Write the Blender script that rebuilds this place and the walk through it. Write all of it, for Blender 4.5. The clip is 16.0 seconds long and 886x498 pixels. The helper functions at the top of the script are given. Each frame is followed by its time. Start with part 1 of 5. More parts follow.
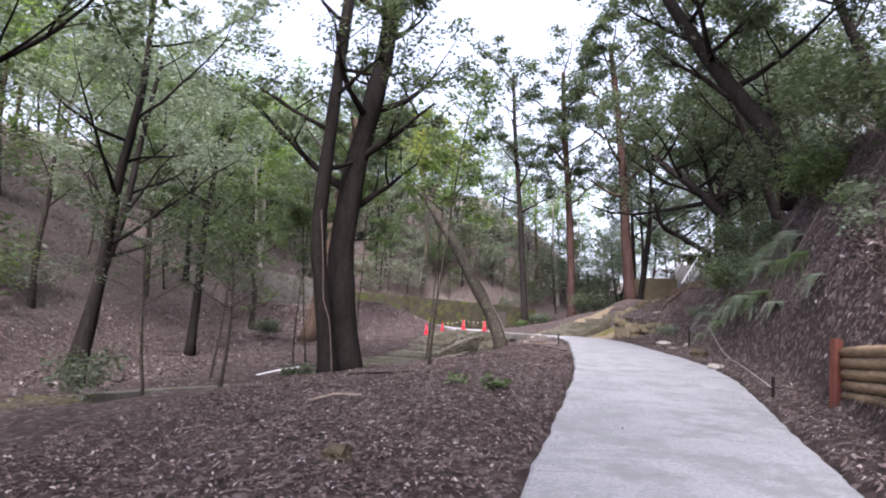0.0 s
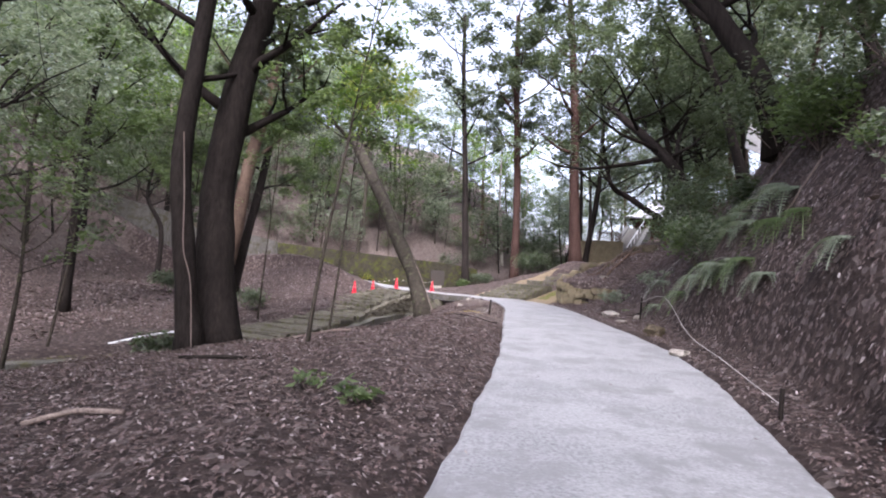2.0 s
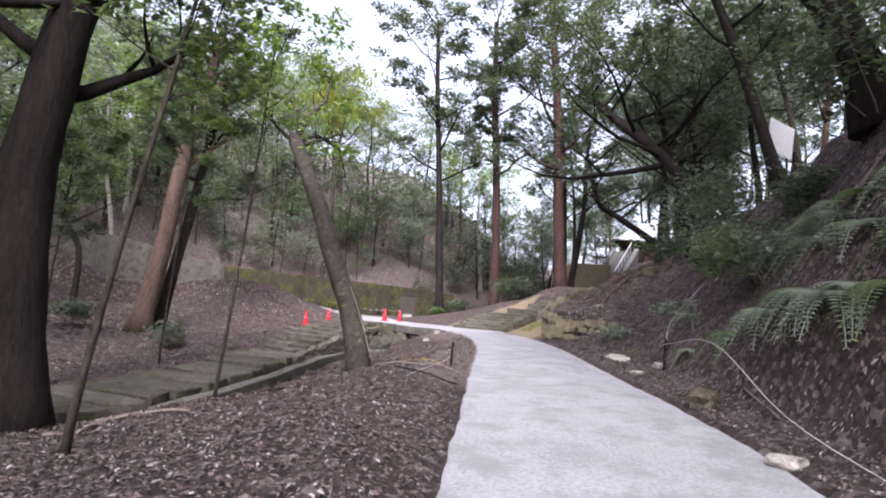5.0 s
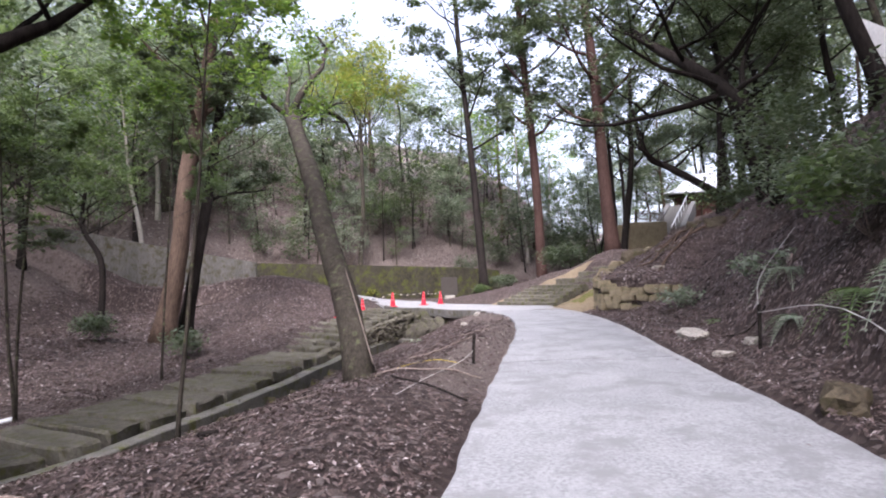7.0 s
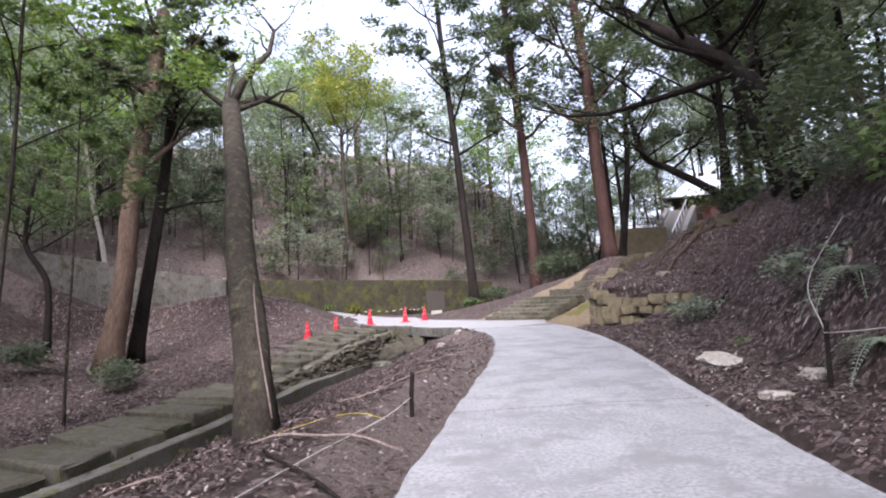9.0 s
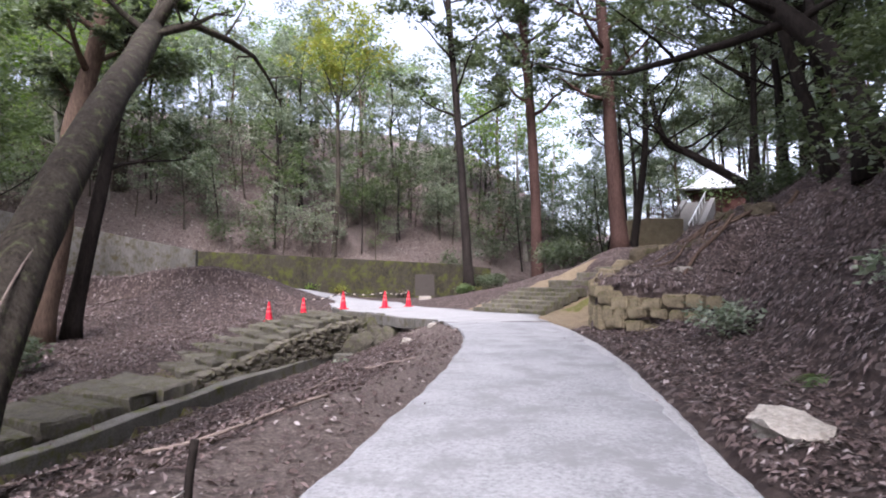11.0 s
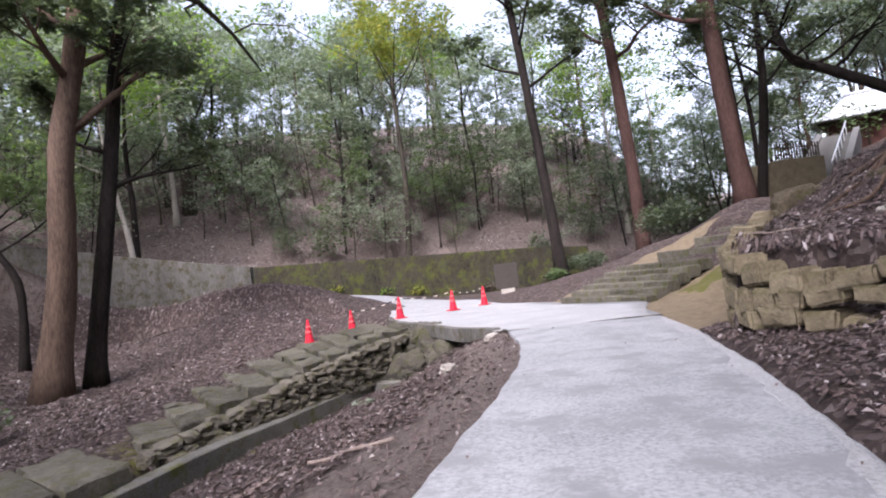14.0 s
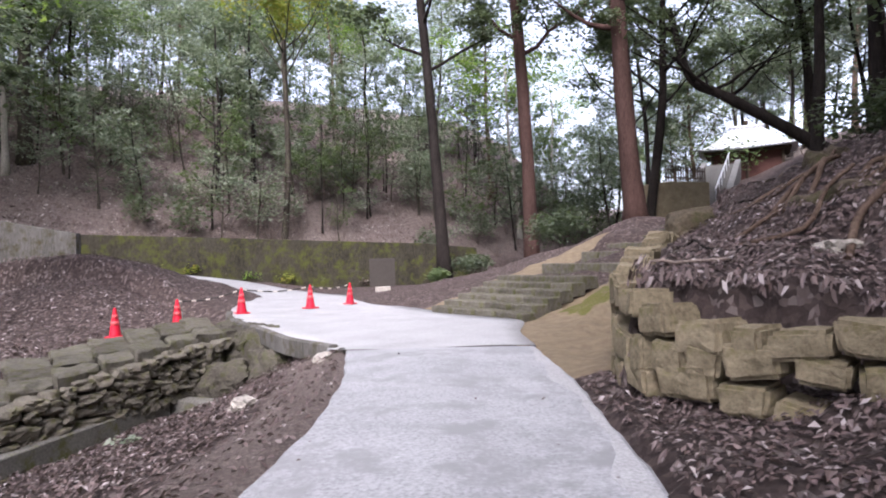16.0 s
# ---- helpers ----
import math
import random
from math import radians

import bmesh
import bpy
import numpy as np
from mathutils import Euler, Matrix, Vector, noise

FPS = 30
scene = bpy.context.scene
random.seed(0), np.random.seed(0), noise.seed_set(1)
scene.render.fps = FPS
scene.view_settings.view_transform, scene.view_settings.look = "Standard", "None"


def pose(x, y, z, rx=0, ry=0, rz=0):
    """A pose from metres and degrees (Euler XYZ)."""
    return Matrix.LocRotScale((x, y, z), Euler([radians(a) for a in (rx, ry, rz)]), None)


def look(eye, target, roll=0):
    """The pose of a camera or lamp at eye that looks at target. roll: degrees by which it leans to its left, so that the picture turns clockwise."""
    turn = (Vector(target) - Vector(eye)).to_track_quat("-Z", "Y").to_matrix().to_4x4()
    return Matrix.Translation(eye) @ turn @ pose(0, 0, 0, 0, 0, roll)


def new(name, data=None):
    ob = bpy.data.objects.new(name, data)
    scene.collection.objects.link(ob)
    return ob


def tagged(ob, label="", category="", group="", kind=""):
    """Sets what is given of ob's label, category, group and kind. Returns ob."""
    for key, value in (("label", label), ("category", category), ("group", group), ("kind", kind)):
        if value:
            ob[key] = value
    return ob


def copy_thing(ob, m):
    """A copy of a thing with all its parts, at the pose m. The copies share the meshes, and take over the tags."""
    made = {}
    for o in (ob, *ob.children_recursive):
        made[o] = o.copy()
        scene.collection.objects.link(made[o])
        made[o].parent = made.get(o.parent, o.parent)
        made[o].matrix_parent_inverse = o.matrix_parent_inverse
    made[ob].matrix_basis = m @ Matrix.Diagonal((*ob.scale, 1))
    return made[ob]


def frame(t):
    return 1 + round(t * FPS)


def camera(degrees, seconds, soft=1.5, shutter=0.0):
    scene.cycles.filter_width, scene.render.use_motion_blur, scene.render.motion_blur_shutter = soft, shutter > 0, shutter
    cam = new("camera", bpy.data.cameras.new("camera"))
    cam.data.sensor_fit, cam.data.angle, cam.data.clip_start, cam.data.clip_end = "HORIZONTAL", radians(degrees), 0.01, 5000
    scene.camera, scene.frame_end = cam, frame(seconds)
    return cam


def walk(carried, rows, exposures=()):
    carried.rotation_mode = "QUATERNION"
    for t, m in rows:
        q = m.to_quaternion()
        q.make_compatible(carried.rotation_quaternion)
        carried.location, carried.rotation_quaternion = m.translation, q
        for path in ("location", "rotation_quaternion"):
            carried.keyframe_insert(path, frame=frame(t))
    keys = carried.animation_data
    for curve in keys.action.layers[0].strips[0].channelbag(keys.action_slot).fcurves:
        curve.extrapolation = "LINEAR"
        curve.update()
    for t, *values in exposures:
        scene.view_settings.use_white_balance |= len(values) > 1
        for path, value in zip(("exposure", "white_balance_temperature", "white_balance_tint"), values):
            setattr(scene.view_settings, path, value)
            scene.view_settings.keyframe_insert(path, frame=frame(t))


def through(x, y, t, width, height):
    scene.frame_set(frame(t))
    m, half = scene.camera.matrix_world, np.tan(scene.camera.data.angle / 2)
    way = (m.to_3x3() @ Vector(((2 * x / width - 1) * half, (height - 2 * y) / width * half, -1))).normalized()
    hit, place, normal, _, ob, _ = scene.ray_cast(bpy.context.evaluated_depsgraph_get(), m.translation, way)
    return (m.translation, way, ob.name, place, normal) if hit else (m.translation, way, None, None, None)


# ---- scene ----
cam = camera(74.7, 16.0, 2.0)
EXPOSURE = 1.86
PATH = [
    (0, (0.811, -3.584, 0.81), (0.772, -1.598, 1.044), 2.1),
    (0.5, (1.134, -2.721, 0.93), (1.009, -0.739, 1.167), 1.5),
    (1, (1.35, -1.814, 0.885), (1.263, 0.168, 1.14), 3.2),
    (1.5, (1.514, -1.009, 0.908), (1.658, 0.973, 1.129), 6.5),
    (2, (1.781, -0.247, 0.987), (1.922, 1.746, 1.081), 3.8),
    (2.5, (1.939, 0.507, 0.935), (1.975, 2.506, 1.007), 2.0),
    (3, (2.114, 1.251, 1.01), (2.241, 3.242, 1.142), 6.2),
    (3.5, (2.342, 1.978, 1.048), (2.504, 3.971, 1.093), 1.2),
    (4, (2.495, 2.73, 1.021), (2.581, 4.727, 1.109), 3.8),
    (4.5, (2.666, 3.548, 1.103), (2.866, 5.528, 1.297), 4.4),
    (7, (3.744, 6.778, 1.258), (3.774, 8.775, 1.364), -1.9),
    (7.5, (3.944, 7.535, 1.221), (3.875, 9.528, 1.369), 0.1),
    (8, (4.103, 8.126, 1.257), (4.133, 10.119, 1.431), -0.7),
    (10.5, (5.396, 11.644, 1.197), (5.367, 13.641, 1.302), -5.9),
    (11, (5.598, 12.447, 1.277), (5.598, 14.444, 1.373), -0.2),
    (11.5, (5.802, 13.207, 1.295), (5.648, 15.199, 1.375), -5.4),
    (12, (5.928, 14.0, 1.282), (5.544, 15.959, 1.417), -6.0),
    (12.5, (6.094, 14.931, 1.299), (5.725, 16.886, 1.503), -7.8),
    (13, (6.358, 15.733, 1.335), (5.984, 17.691, 1.496), -7.0),
    (13.5, (6.435, 16.488, 1.309), (5.88, 18.405, 1.445), -2.7),
    (14, (6.615, 17.205, 1.302), (6.262, 19.172, 1.385), -7.0),
    (14.5, (6.869, 17.835, 1.36), (6.593, 19.812, 1.49), -3.5),
    (15, (7.001, 18.548, 1.293), (6.812, 20.537, 1.39), -3.2),
    (15.5, (7.109, 19.199, 1.308), (7.113, 21.198, 1.382), -2.7),
    (16, (7.231, 19.843, 1.431), (7.222, 21.843, 1.456), -1.5),
]
walk(cam, [(t, look(eye, target, roll)) for t, eye, target, roll in PATH], [(0, EXPOSURE + 0.12, 5930, 23), (8, EXPOSURE + 0.05, 5930, 23), (16, EXPOSURE, 5930, 23)])

# ---- world and light: a bright overcast sky over a shaded wood ----
SUN_EL, SUN_ROT = radians(52), radians(192)
world = bpy.data.worlds.new("sky")
scene.world = world
world.use_nodes = True
wn = world.node_tree
sky = wn.nodes.new("ShaderNodeTexSky")
sky.sky_type, sky.sun_disc, sky.sun_elevation, sky.sun_rotation = "NISHITA", False, SUN_EL, SUN_ROT
sky.dust_density, sky.air_density, sky.ozone_density = 4.0, 1.0, 1.0
grey = wn.nodes.new("ShaderNodeHueSaturation")
grey.inputs["Saturation"].default_value = 0.45
wn.links.new(sky.outputs[0], grey.inputs["Color"])
wn.links.new(grey.outputs[0], wn.nodes["Background"].inputs["Color"])
wn.nodes["Background"].inputs["Strength"].default_value = 0.15
sun = new("sun", bpy.data.lights.new("sun", "SUN"))
sun.data.energy, sun.data.angle, sun.data.color = 1.5, radians(24), (1.0, 0.96, 0.9)
sun.matrix_world = look((0, 0, 40), (0 + 40 * math.sin(SUN_ROT) * -0.9, 40 * math.cos(SUN_ROT) * -0.9, 0))

# ---- materials ----
def material(name, rough=0.9):
    m = bpy.data.materials.new(name)
    m.use_nodes = True
    b = m.node_tree.nodes["Principled BSDF"]
    b.inputs["Roughness"].default_value = rough
    b.inputs["Specular IOR Level"].default_value = 0.25
    return m, m.node_tree, b


def noise_node(nt, scale, detail=6.0, rough=0.6, stretch=None):
    c = nt.nodes.new("ShaderNodeTexCoord")
    n = nt.nodes.new("ShaderNodeTexNoise")
    n.inputs["Scale"].default_value, n.inputs["Detail"].default_value, n.inputs["Roughness"].default_value = scale, detail, rough
    if stretch:
        mp = nt.nodes.new("ShaderNodeMapping")
        mp.inputs["Scale"].default_value = stretch
        nt.links.new(c.outputs["Object"], mp.inputs[0])
        nt.links.new(mp.outputs[0], n.inputs["Vector"])
    else:
        nt.links.new(c.outputs["Object"], n.inputs["Vector"])
    return n.outputs["Fac"]


def ramp(nt, fac, stops):
    r = nt.nodes.new("ShaderNodeValToRGB")
    e = r.color_ramp.elements
    while len(e) < len(stops):
        e.new(0.5)
    for k, (p, c) in zip(e, stops):
        k.position, k.color = p, (*c, 1)
    nt.links.new(fac, r.inputs[0])
    return r.outputs[0]


def mix(nt, fac, a, b, kind="MIX"):
    n = nt.nodes.new("ShaderNodeMix")
    n.data_type, n.blend_type = "RGBA", kind
    for v, s in ((fac, n.inputs[0]), (a, n.inputs[6]), (b, n.inputs[7])):
        if isinstance(v, (int, float)):
            s.default_value = v
        elif isinstance(v, tuple):
            s.default_value = (*v, 1)
        else:
            nt.links.new(v, s)
    return n.outputs[2]


def math_node(nt, op, a, b=0.0, clamp=True):
    n = nt.nodes.new("ShaderNodeMath")
    n.operation, n.use_clamp = op, clamp
    for v, s in ((a, n.inputs[0]), (b, n.inputs[1])):
        if isinstance(v, (int, float)):
            s.default_value = v
        else:
            nt.links.new(v, s)
    return n.outputs[0]


def bump(nt, b, fac, strength, dist=0.02):
    n = nt.nodes.new("ShaderNodeBump")
    n.inputs["Strength"].default_value, n.inputs["Distance"].default_value = strength, dist
    nt.links.new(fac, n.inputs["Height"])
    nt.links.new(n.outputs[0], b.inputs["Normal"])


def grainy(name, dark, light, scale, fine, rough=0.9, strength=0.6, dist=0.02, stretch=None, moss=None, moss_cut=0.55, vary=0.0, spec=0.06):
    """A mottled surface: two colours at a broad scale, a fine grain, relief, moss in patches and a tint by object."""
    m, nt, b = material(name, rough)
    b.inputs["Specular IOR Level"].default_value = spec
    broad, grain = noise_node(nt, scale, 5, 0.6, stretch), noise_node(nt, fine, 8, 0.7, stretch)
    col = ramp(nt, broad, [(0.3, dark), (0.7, light)])
    col = mix(nt, 0.55, col, ramp(nt, grain, [(0.3, tuple(0.45 * c for c in dark)), (0.5, tuple((p + q) / 2 for p, q in zip(dark, light))), (0.72, tuple(min(1, 1.25 * c) for c in light))]))
    if moss:
        patch = ramp(nt, noise_node(nt, scale * 1.7, 6, 0.7), [(moss_cut - 0.06, (0, 0, 0)), (moss_cut + 0.08, (1, 1, 1))])
        col = mix(nt, patch, col, moss)
    if vary:
        info = nt.nodes.new("ShaderNodeObjectInfo")
        col = mix(nt, vary, col, ramp(nt, info.outputs["Random"], [(0.0, tuple(0.5 * c for c in dark)), (1.0, light)]))
    nt.links.new(col, b.inputs["Base Color"])
    bump(nt, b, grain, strength, dist)
    return m


def leafy(name, colours, gloss=0.5, through=0.35):
    """Leaves: a colour for each leaf, partly see-through to light."""
    m, nt, b = material(name, gloss)
    geo = nt.nodes.new("ShaderNodeNewGeometry")
    stops = [(i / max(1, len(colours) - 1), c) for i, c in enumerate(colours)]
    col = ramp(nt, geo.outputs["Random Per Island"], stops)
    nt.links.new(col, b.inputs["Base Color"])
    tr = nt.nodes.new("ShaderNodeBsdfTranslucent")
    nt.links.new(mix(nt, 0.3, col, (0.24, 0.33, 0.06)), tr.inputs["Color"])
    ms = nt.nodes.new("ShaderNodeMixShader")
    ms.inputs[0].default_value = through
    nt.links.new(b.outputs[0], ms.inputs[1])
    nt.links.new(tr.outputs[0], ms.inputs[2])
    nt.links.new(ms.outputs[0], nt.nodes["Material Output"].inputs["Surface"])
    return m


def ground_material():
    """Leaf litter, with pale bare earth (trodden verge, brightened far hill), sandy earth and moss where the ground's
    own masks say.
    """
    m, nt, b = material("forest_floor", 0.95)
    broad, mid, fine = noise_node(nt, 0.35, 4), noise_node(nt, 5.0, 6, 0.75), noise_node(nt, 28.0, 8, 0.8)
    vor = nt.nodes.new("ShaderNodeTexVoronoi")
    vor.inputs["Scale"].default_value = 13.0
    tc = nt.nodes.new("ShaderNodeTexCoord")
    nt.links.new(tc.outputs["Object"], vor.inputs["Vector"])
    bw = nt.nodes.new("ShaderNodeRGBToBW")
    nt.links.new(vor.outputs["Color"], bw.inputs[0])
    vor_bw = bw.outputs[0]
    litter = ramp(nt, fine, [(0.28, (0.014, 0.01, 0.009)), (0.5, (0.052, 0.037, 0.033)), (0.66, (0.105, 0.078, 0.068)), (0.8, (0.24, 0.195, 0.175))])
    litter = mix(nt, 0.6, litter, ramp(nt, math_node(nt, "FRACT", math_node(nt, "MULTIPLY", vor_bw, 7.3, False), 0, False), [(0.1, (0.016, 0.011, 0.01)), (0.5, (0.056, 0.04, 0.035)), (0.85, (0.105, 0.078, 0.068)), (0.97, (0.28, 0.235, 0.215))]))
    litter = mix(nt, math_node(nt, "MULTIPLY", broad, 0.5), litter, ramp(nt, mid, [(0.35, (0.03, 0.021, 0.017)), (0.7, (0.1, 0.07, 0.056))]))
    soil_lift = ramp(nt, fine, [(0.3, (0.045, 0.035, 0.03)), (0.52, (0.135, 0.107, 0.092)), (0.68, (0.25, 0.212, 0.185))])
    sand = ramp(nt, mid, [(0.3, (0.13, 0.098, 0.062)), (0.6, (0.22, 0.172, 0.108)), (0.8, (0.28, 0.23, 0.155))])
    moss = ramp(nt, fine, [(0.3, (0.05, 0.06, 0.012)), (0.7, (0.16, 0.15, 0.035))])
    col = litter
    for key, layer, soft in (("soil_lift", soil_lift, 0.5), ("sand", sand, 0.35), ("moss", moss, 0.6)):
        a = nt.nodes.new("ShaderNodeAttribute")
        a.attribute_name = key
        edge = math_node(nt, "ADD", a.outputs["Fac"], math_node(nt, "MULTIPLY", math_node(nt, "SUBTRACT", mid, 0.5, False), soft * 2.2, False), False)
        edge = ramp(nt, edge, [(0.42, (0, 0, 0)), (0.6, (1, 1, 1))])
        col = mix(nt, edge, col, layer)
    nt.links.new(col, b.inputs["Base Color"])
    bump(nt, b, math_node(nt, "ADD", fine, math_node(nt, "MULTIPLY", mid, 1.2, False), False), 0.9, 0.05)
    return m


GROUND = ground_material()
DARK_ROCK = grainy("dark_mossy_rock", (0.025, 0.023, 0.019), (0.12, 0.108, 0.084), 2.2, 20, 0.95, 1.0, 0.04, moss=(0.055, 0.06, 0.02), moss_cut=0.56, vary=0.2)
CONCRETE = grainy("path_concrete", (0.175, 0.176, 0.178), (0.335, 0.335, 0.336), 0.9, 30, 0.85, 0.45, 0.006, moss=(0.2, 0.199, 0.198), moss_cut=0.54)
PALE_CONCRETE = grainy("pale_concrete", (0.2, 0.198, 0.194), (0.355, 0.351, 0.345), 0.9, 34, 0.85, 0.3, 0.006)
OLD_CONCRETE = grainy("weathered_concrete", (0.045, 0.042, 0.036), (0.16, 0.154, 0.138), 1.6, 30, 0.9, 0.5, 0.015, stretch=(1, 1, 0.12), moss=(0.06, 0.052, 0.028), moss_cut=0.55)
MOSSY_CONCRETE = grainy("mossy_concrete", (0.065, 0.062, 0.052), (0.2, 0.19, 0.165), 1.8, 35, 0.95, 0.8, 0.02, moss=(0.09, 0.093, 0.035), moss_cut=0.57)
STEP_STONE = grainy("mossy_step_stone", (0.05, 0.046, 0.036), (0.2, 0.184, 0.148), 3.0, 18, 0.95, 1.0, 0.06, moss=(0.085, 0.088, 0.03), moss_cut=0.55, vary=0.3)
RUBBLE = grainy("rubble_stone", (0.06, 0.055, 0.045), (0.20, 0.18, 0.14), 2.2, 26, 0.95, 0.9, 0.025, moss=(0.085, 0.085, 0.022), moss_cut=0.58, vary=0.3)
SANDSTONE = grainy("yellow_sandstone", (0.1, 0.084, 0.054), (0.3, 0.252, 0.165), 2.4, 22, 0.95, 0.8, 0.025, moss=(0.13, 0.12, 0.05), moss_cut=0.62, vary=0.2)
BOULDER = grainy("brown_boulder", (0.04, 0.034, 0.025), (0.15, 0.122, 0.082), 1.2, 14, 0.95, 1.0, 0.05, moss=(0.06, 0.058, 0.024), moss_cut=0.58)
MOSS_WALL = grainy("mossy_wall", (0.018, 0.016, 0.012), (0.075, 0.068, 0.05), 1.1, 12, 0.95, 1.0, 0.08, stretch=(1, 1, 0.4), moss=(0.075, 0.08, 0.022), moss_cut=0.54)
BARK_DARK = grainy("dark_bark", (0.008, 0.0065, 0.006), (0.034, 0.028, 0.024), 3, 18, 0.95, 1.0, 0.03, stretch=(1, 1, 0.22))
BARK_GREY = grainy("grey_bark", (0.016, 0.013, 0.011), (0.08, 0.069, 0.054), 3.5, 24, 0.95, 1.0, 0.04, stretch=(1, 1, 0.35), moss=(0.10, 0.105, 0.055), moss_cut=0.6)
BARK_RED = grainy("red_bark", (0.024, 0.0145, 0.012), (0.085, 0.05, 0.041), 2.2, 20, 0.9, 0.8, 0.02, stretch=(1, 1, 0.2))
BARK_BROWN = grainy("brown_bark", (0.04, 0.028, 0.021), (0.14, 0.098, 0.072), 2.6, 20, 0.95, 0.9, 0.025, stretch=(1, 1, 0.2))
BARK_PALE = grainy("pale_bark", (0.22, 0.20, 0.165), (0.42, 0.39, 0.33), 2.5, 20, 0.9, 0.5, 0.01, stretch=(1, 1, 0.4))
LEAF_DARK = leafy("evergreen_leaf", [(0.042, 0.056, 0.036), (0.075, 0.096, 0.06), (0.12, 0.142, 0.098), (0.055, 0.07, 0.046)], 0.36, 0.42)
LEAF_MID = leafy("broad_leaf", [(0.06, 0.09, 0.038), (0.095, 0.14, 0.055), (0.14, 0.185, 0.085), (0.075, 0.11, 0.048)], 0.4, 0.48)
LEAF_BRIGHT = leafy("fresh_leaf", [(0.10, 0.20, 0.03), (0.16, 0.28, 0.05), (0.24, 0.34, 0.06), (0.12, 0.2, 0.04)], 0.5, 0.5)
LEAF_YELLOW = leafy("yellowing_leaf", [(0.22, 0.27, 0.04), (0.34, 0.33, 0.05), (0.18, 0.25, 0.05), (0.38, 0.30, 0.06)], 0.55, 0.5)
# Grey-green, its colour raised to brighten the slope that comes out too dim.
LEAF_GREY = leafy("brightened_grey_leaf", [(0.13, 0.168, 0.12), (0.205, 0.248, 0.18), (0.28, 0.31, 0.24), (0.15, 0.185, 0.132)], 0.42, 0.45)
LEAF_FALLEN = leafy("fallen_leaf", [(0.035, 0.022, 0.02), (0.085, 0.058, 0.052), (0.15, 0.11, 0.10), (0.065, 0.042, 0.038), (0.15, 0.115, 0.108), (0.08, 0.055, 0.05), (0.05, 0.034, 0.03), (0.12, 0.088, 0.08), (0.34, 0.3, 0.285)], 0.6, 0.05)
TWIG = grainy("dry_twig", (0.08, 0.06, 0.05), (0.26, 0.21, 0.18), 6, 40, 0.9, 0.5, 0.005)


def plain(name, colour, rough=0.5, metal=0.0, worn=0.12):
    m, nt, b = material(name, rough)
    b.inputs["Metallic"].default_value = metal
    g = noise_node(nt, 9, 6, 0.7)
    nt.links.new(ramp(nt, g, [(0.25, tuple(c * (1 - 2 * worn) for c in colour)), (0.6, colour)]), b.inputs["Base Color"])
    return m


CONE_RED = plain("cone_red", (0.5, 0.012, 0.03), 0.5)
CONE_BAND = plain("cone_band", (0.62, 0.1, 0.1), 0.4)
TAPE_DARK = plain("tape_dark", (0.04, 0.035, 0.03), 0.6)
TAPE_PALE = plain("tape_pale", (0.55, 0.5, 0.42), 0.6)
BOARD = plain("board_brown", (0.05, 0.043, 0.036), 0.9)
WHITE_STONE = grainy("pale_stone", (0.2, 0.18, 0.15), (0.42, 0.39, 0.34), 3, 25, 0.95, 0.6, 0.02)
LOG = grainy("log_wood", (0.16, 0.11, 0.065), (0.36, 0.26, 0.16), 3, 30, 0.85, 0.5, 0.01, stretch=(0.2, 0.2, 1))
POST_RED = plain("post_red", (0.12, 0.04, 0.028), 0.85)
ROOF_TILE = grainy("grey_roof_tile", (0.30, 0.31, 0.33), (0.55, 0.56, 0.58), 1.5, 20, 0.55, 0.3, 0.01)
RED_WALL = grainy("red_plaster", (0.06, 0.03, 0.026), (0.11, 0.055, 0.046), 1.2, 14, 0.9, 0.3, 0.01)
DARK_WOOD = grainy("dark_wood", (0.035, 0.026, 0.02), (0.09, 0.068, 0.05), 2.5, 24, 0.85, 0.5, 0.01)
GRANITE = grainy("grey_granite", (0.09, 0.088, 0.082), (0.18, 0.176, 0.166), 2, 40, 0.85, 0.4, 0.008)
STEEL = plain("pale_steel", (0.66, 0.67, 0.68), 0.35, 0.6, 0.05)
WHITE_PAINT = plain("white_board", (0.75, 0.75, 0.74), 0.6)
ROPE = plain("pale_rope", (0.42, 0.4, 0.37), 0.85)
YELLOW_ROPE = plain("yellow_rope", (0.55, 0.42, 0.06), 0.7)


# ---- building helpers ----
def part(name, bm, mat, parent=None, label=""):
    me = bpy.data.meshes.new(name)
    bm.to_mesh(me)
    bm.free()
    me.materials.append(mat)
    ob = new(name, me)
    ob.parent = parent
    return tagged(ob, label)


def thing(name, label, category, at=(0, 0, 0), rz=0.0, group="", kind=""):
    ob = new(name)
    ob.matrix_basis = pose(*at, 0, 0, rz)
    return tagged(ob, label, category, group, kind)


def smooth(ob):
    for p in ob.data.polygons:
        p.use_smooth = True
    return ob


def np_mesh(name, verts, quads, mat, parent=None, label="", flat=True):
    me = bpy.data.meshes.new(name)
    verts, quads = np.asarray(verts, np.float32), np.asarray(quads, np.int32)
    me.vertices.add(len(verts))
    me.vertices.foreach_set("co", verts.ravel())
    me.loops.add(quads.size)
    me.loops.foreach_set("vertex_index", quads.ravel())
    me.polygons.add(len(quads))
    me.polygons.foreach_set("loop_start", np.arange(0, quads.size, 4, dtype=np.int32))
    me.polygons.foreach_set("use_smooth", np.full(len(quads), not flat))
    me.update(calc_edges=True)
    me.materials.append(mat)
    ob = new(name, me)
    ob.parent = parent
    return tagged(ob, label)


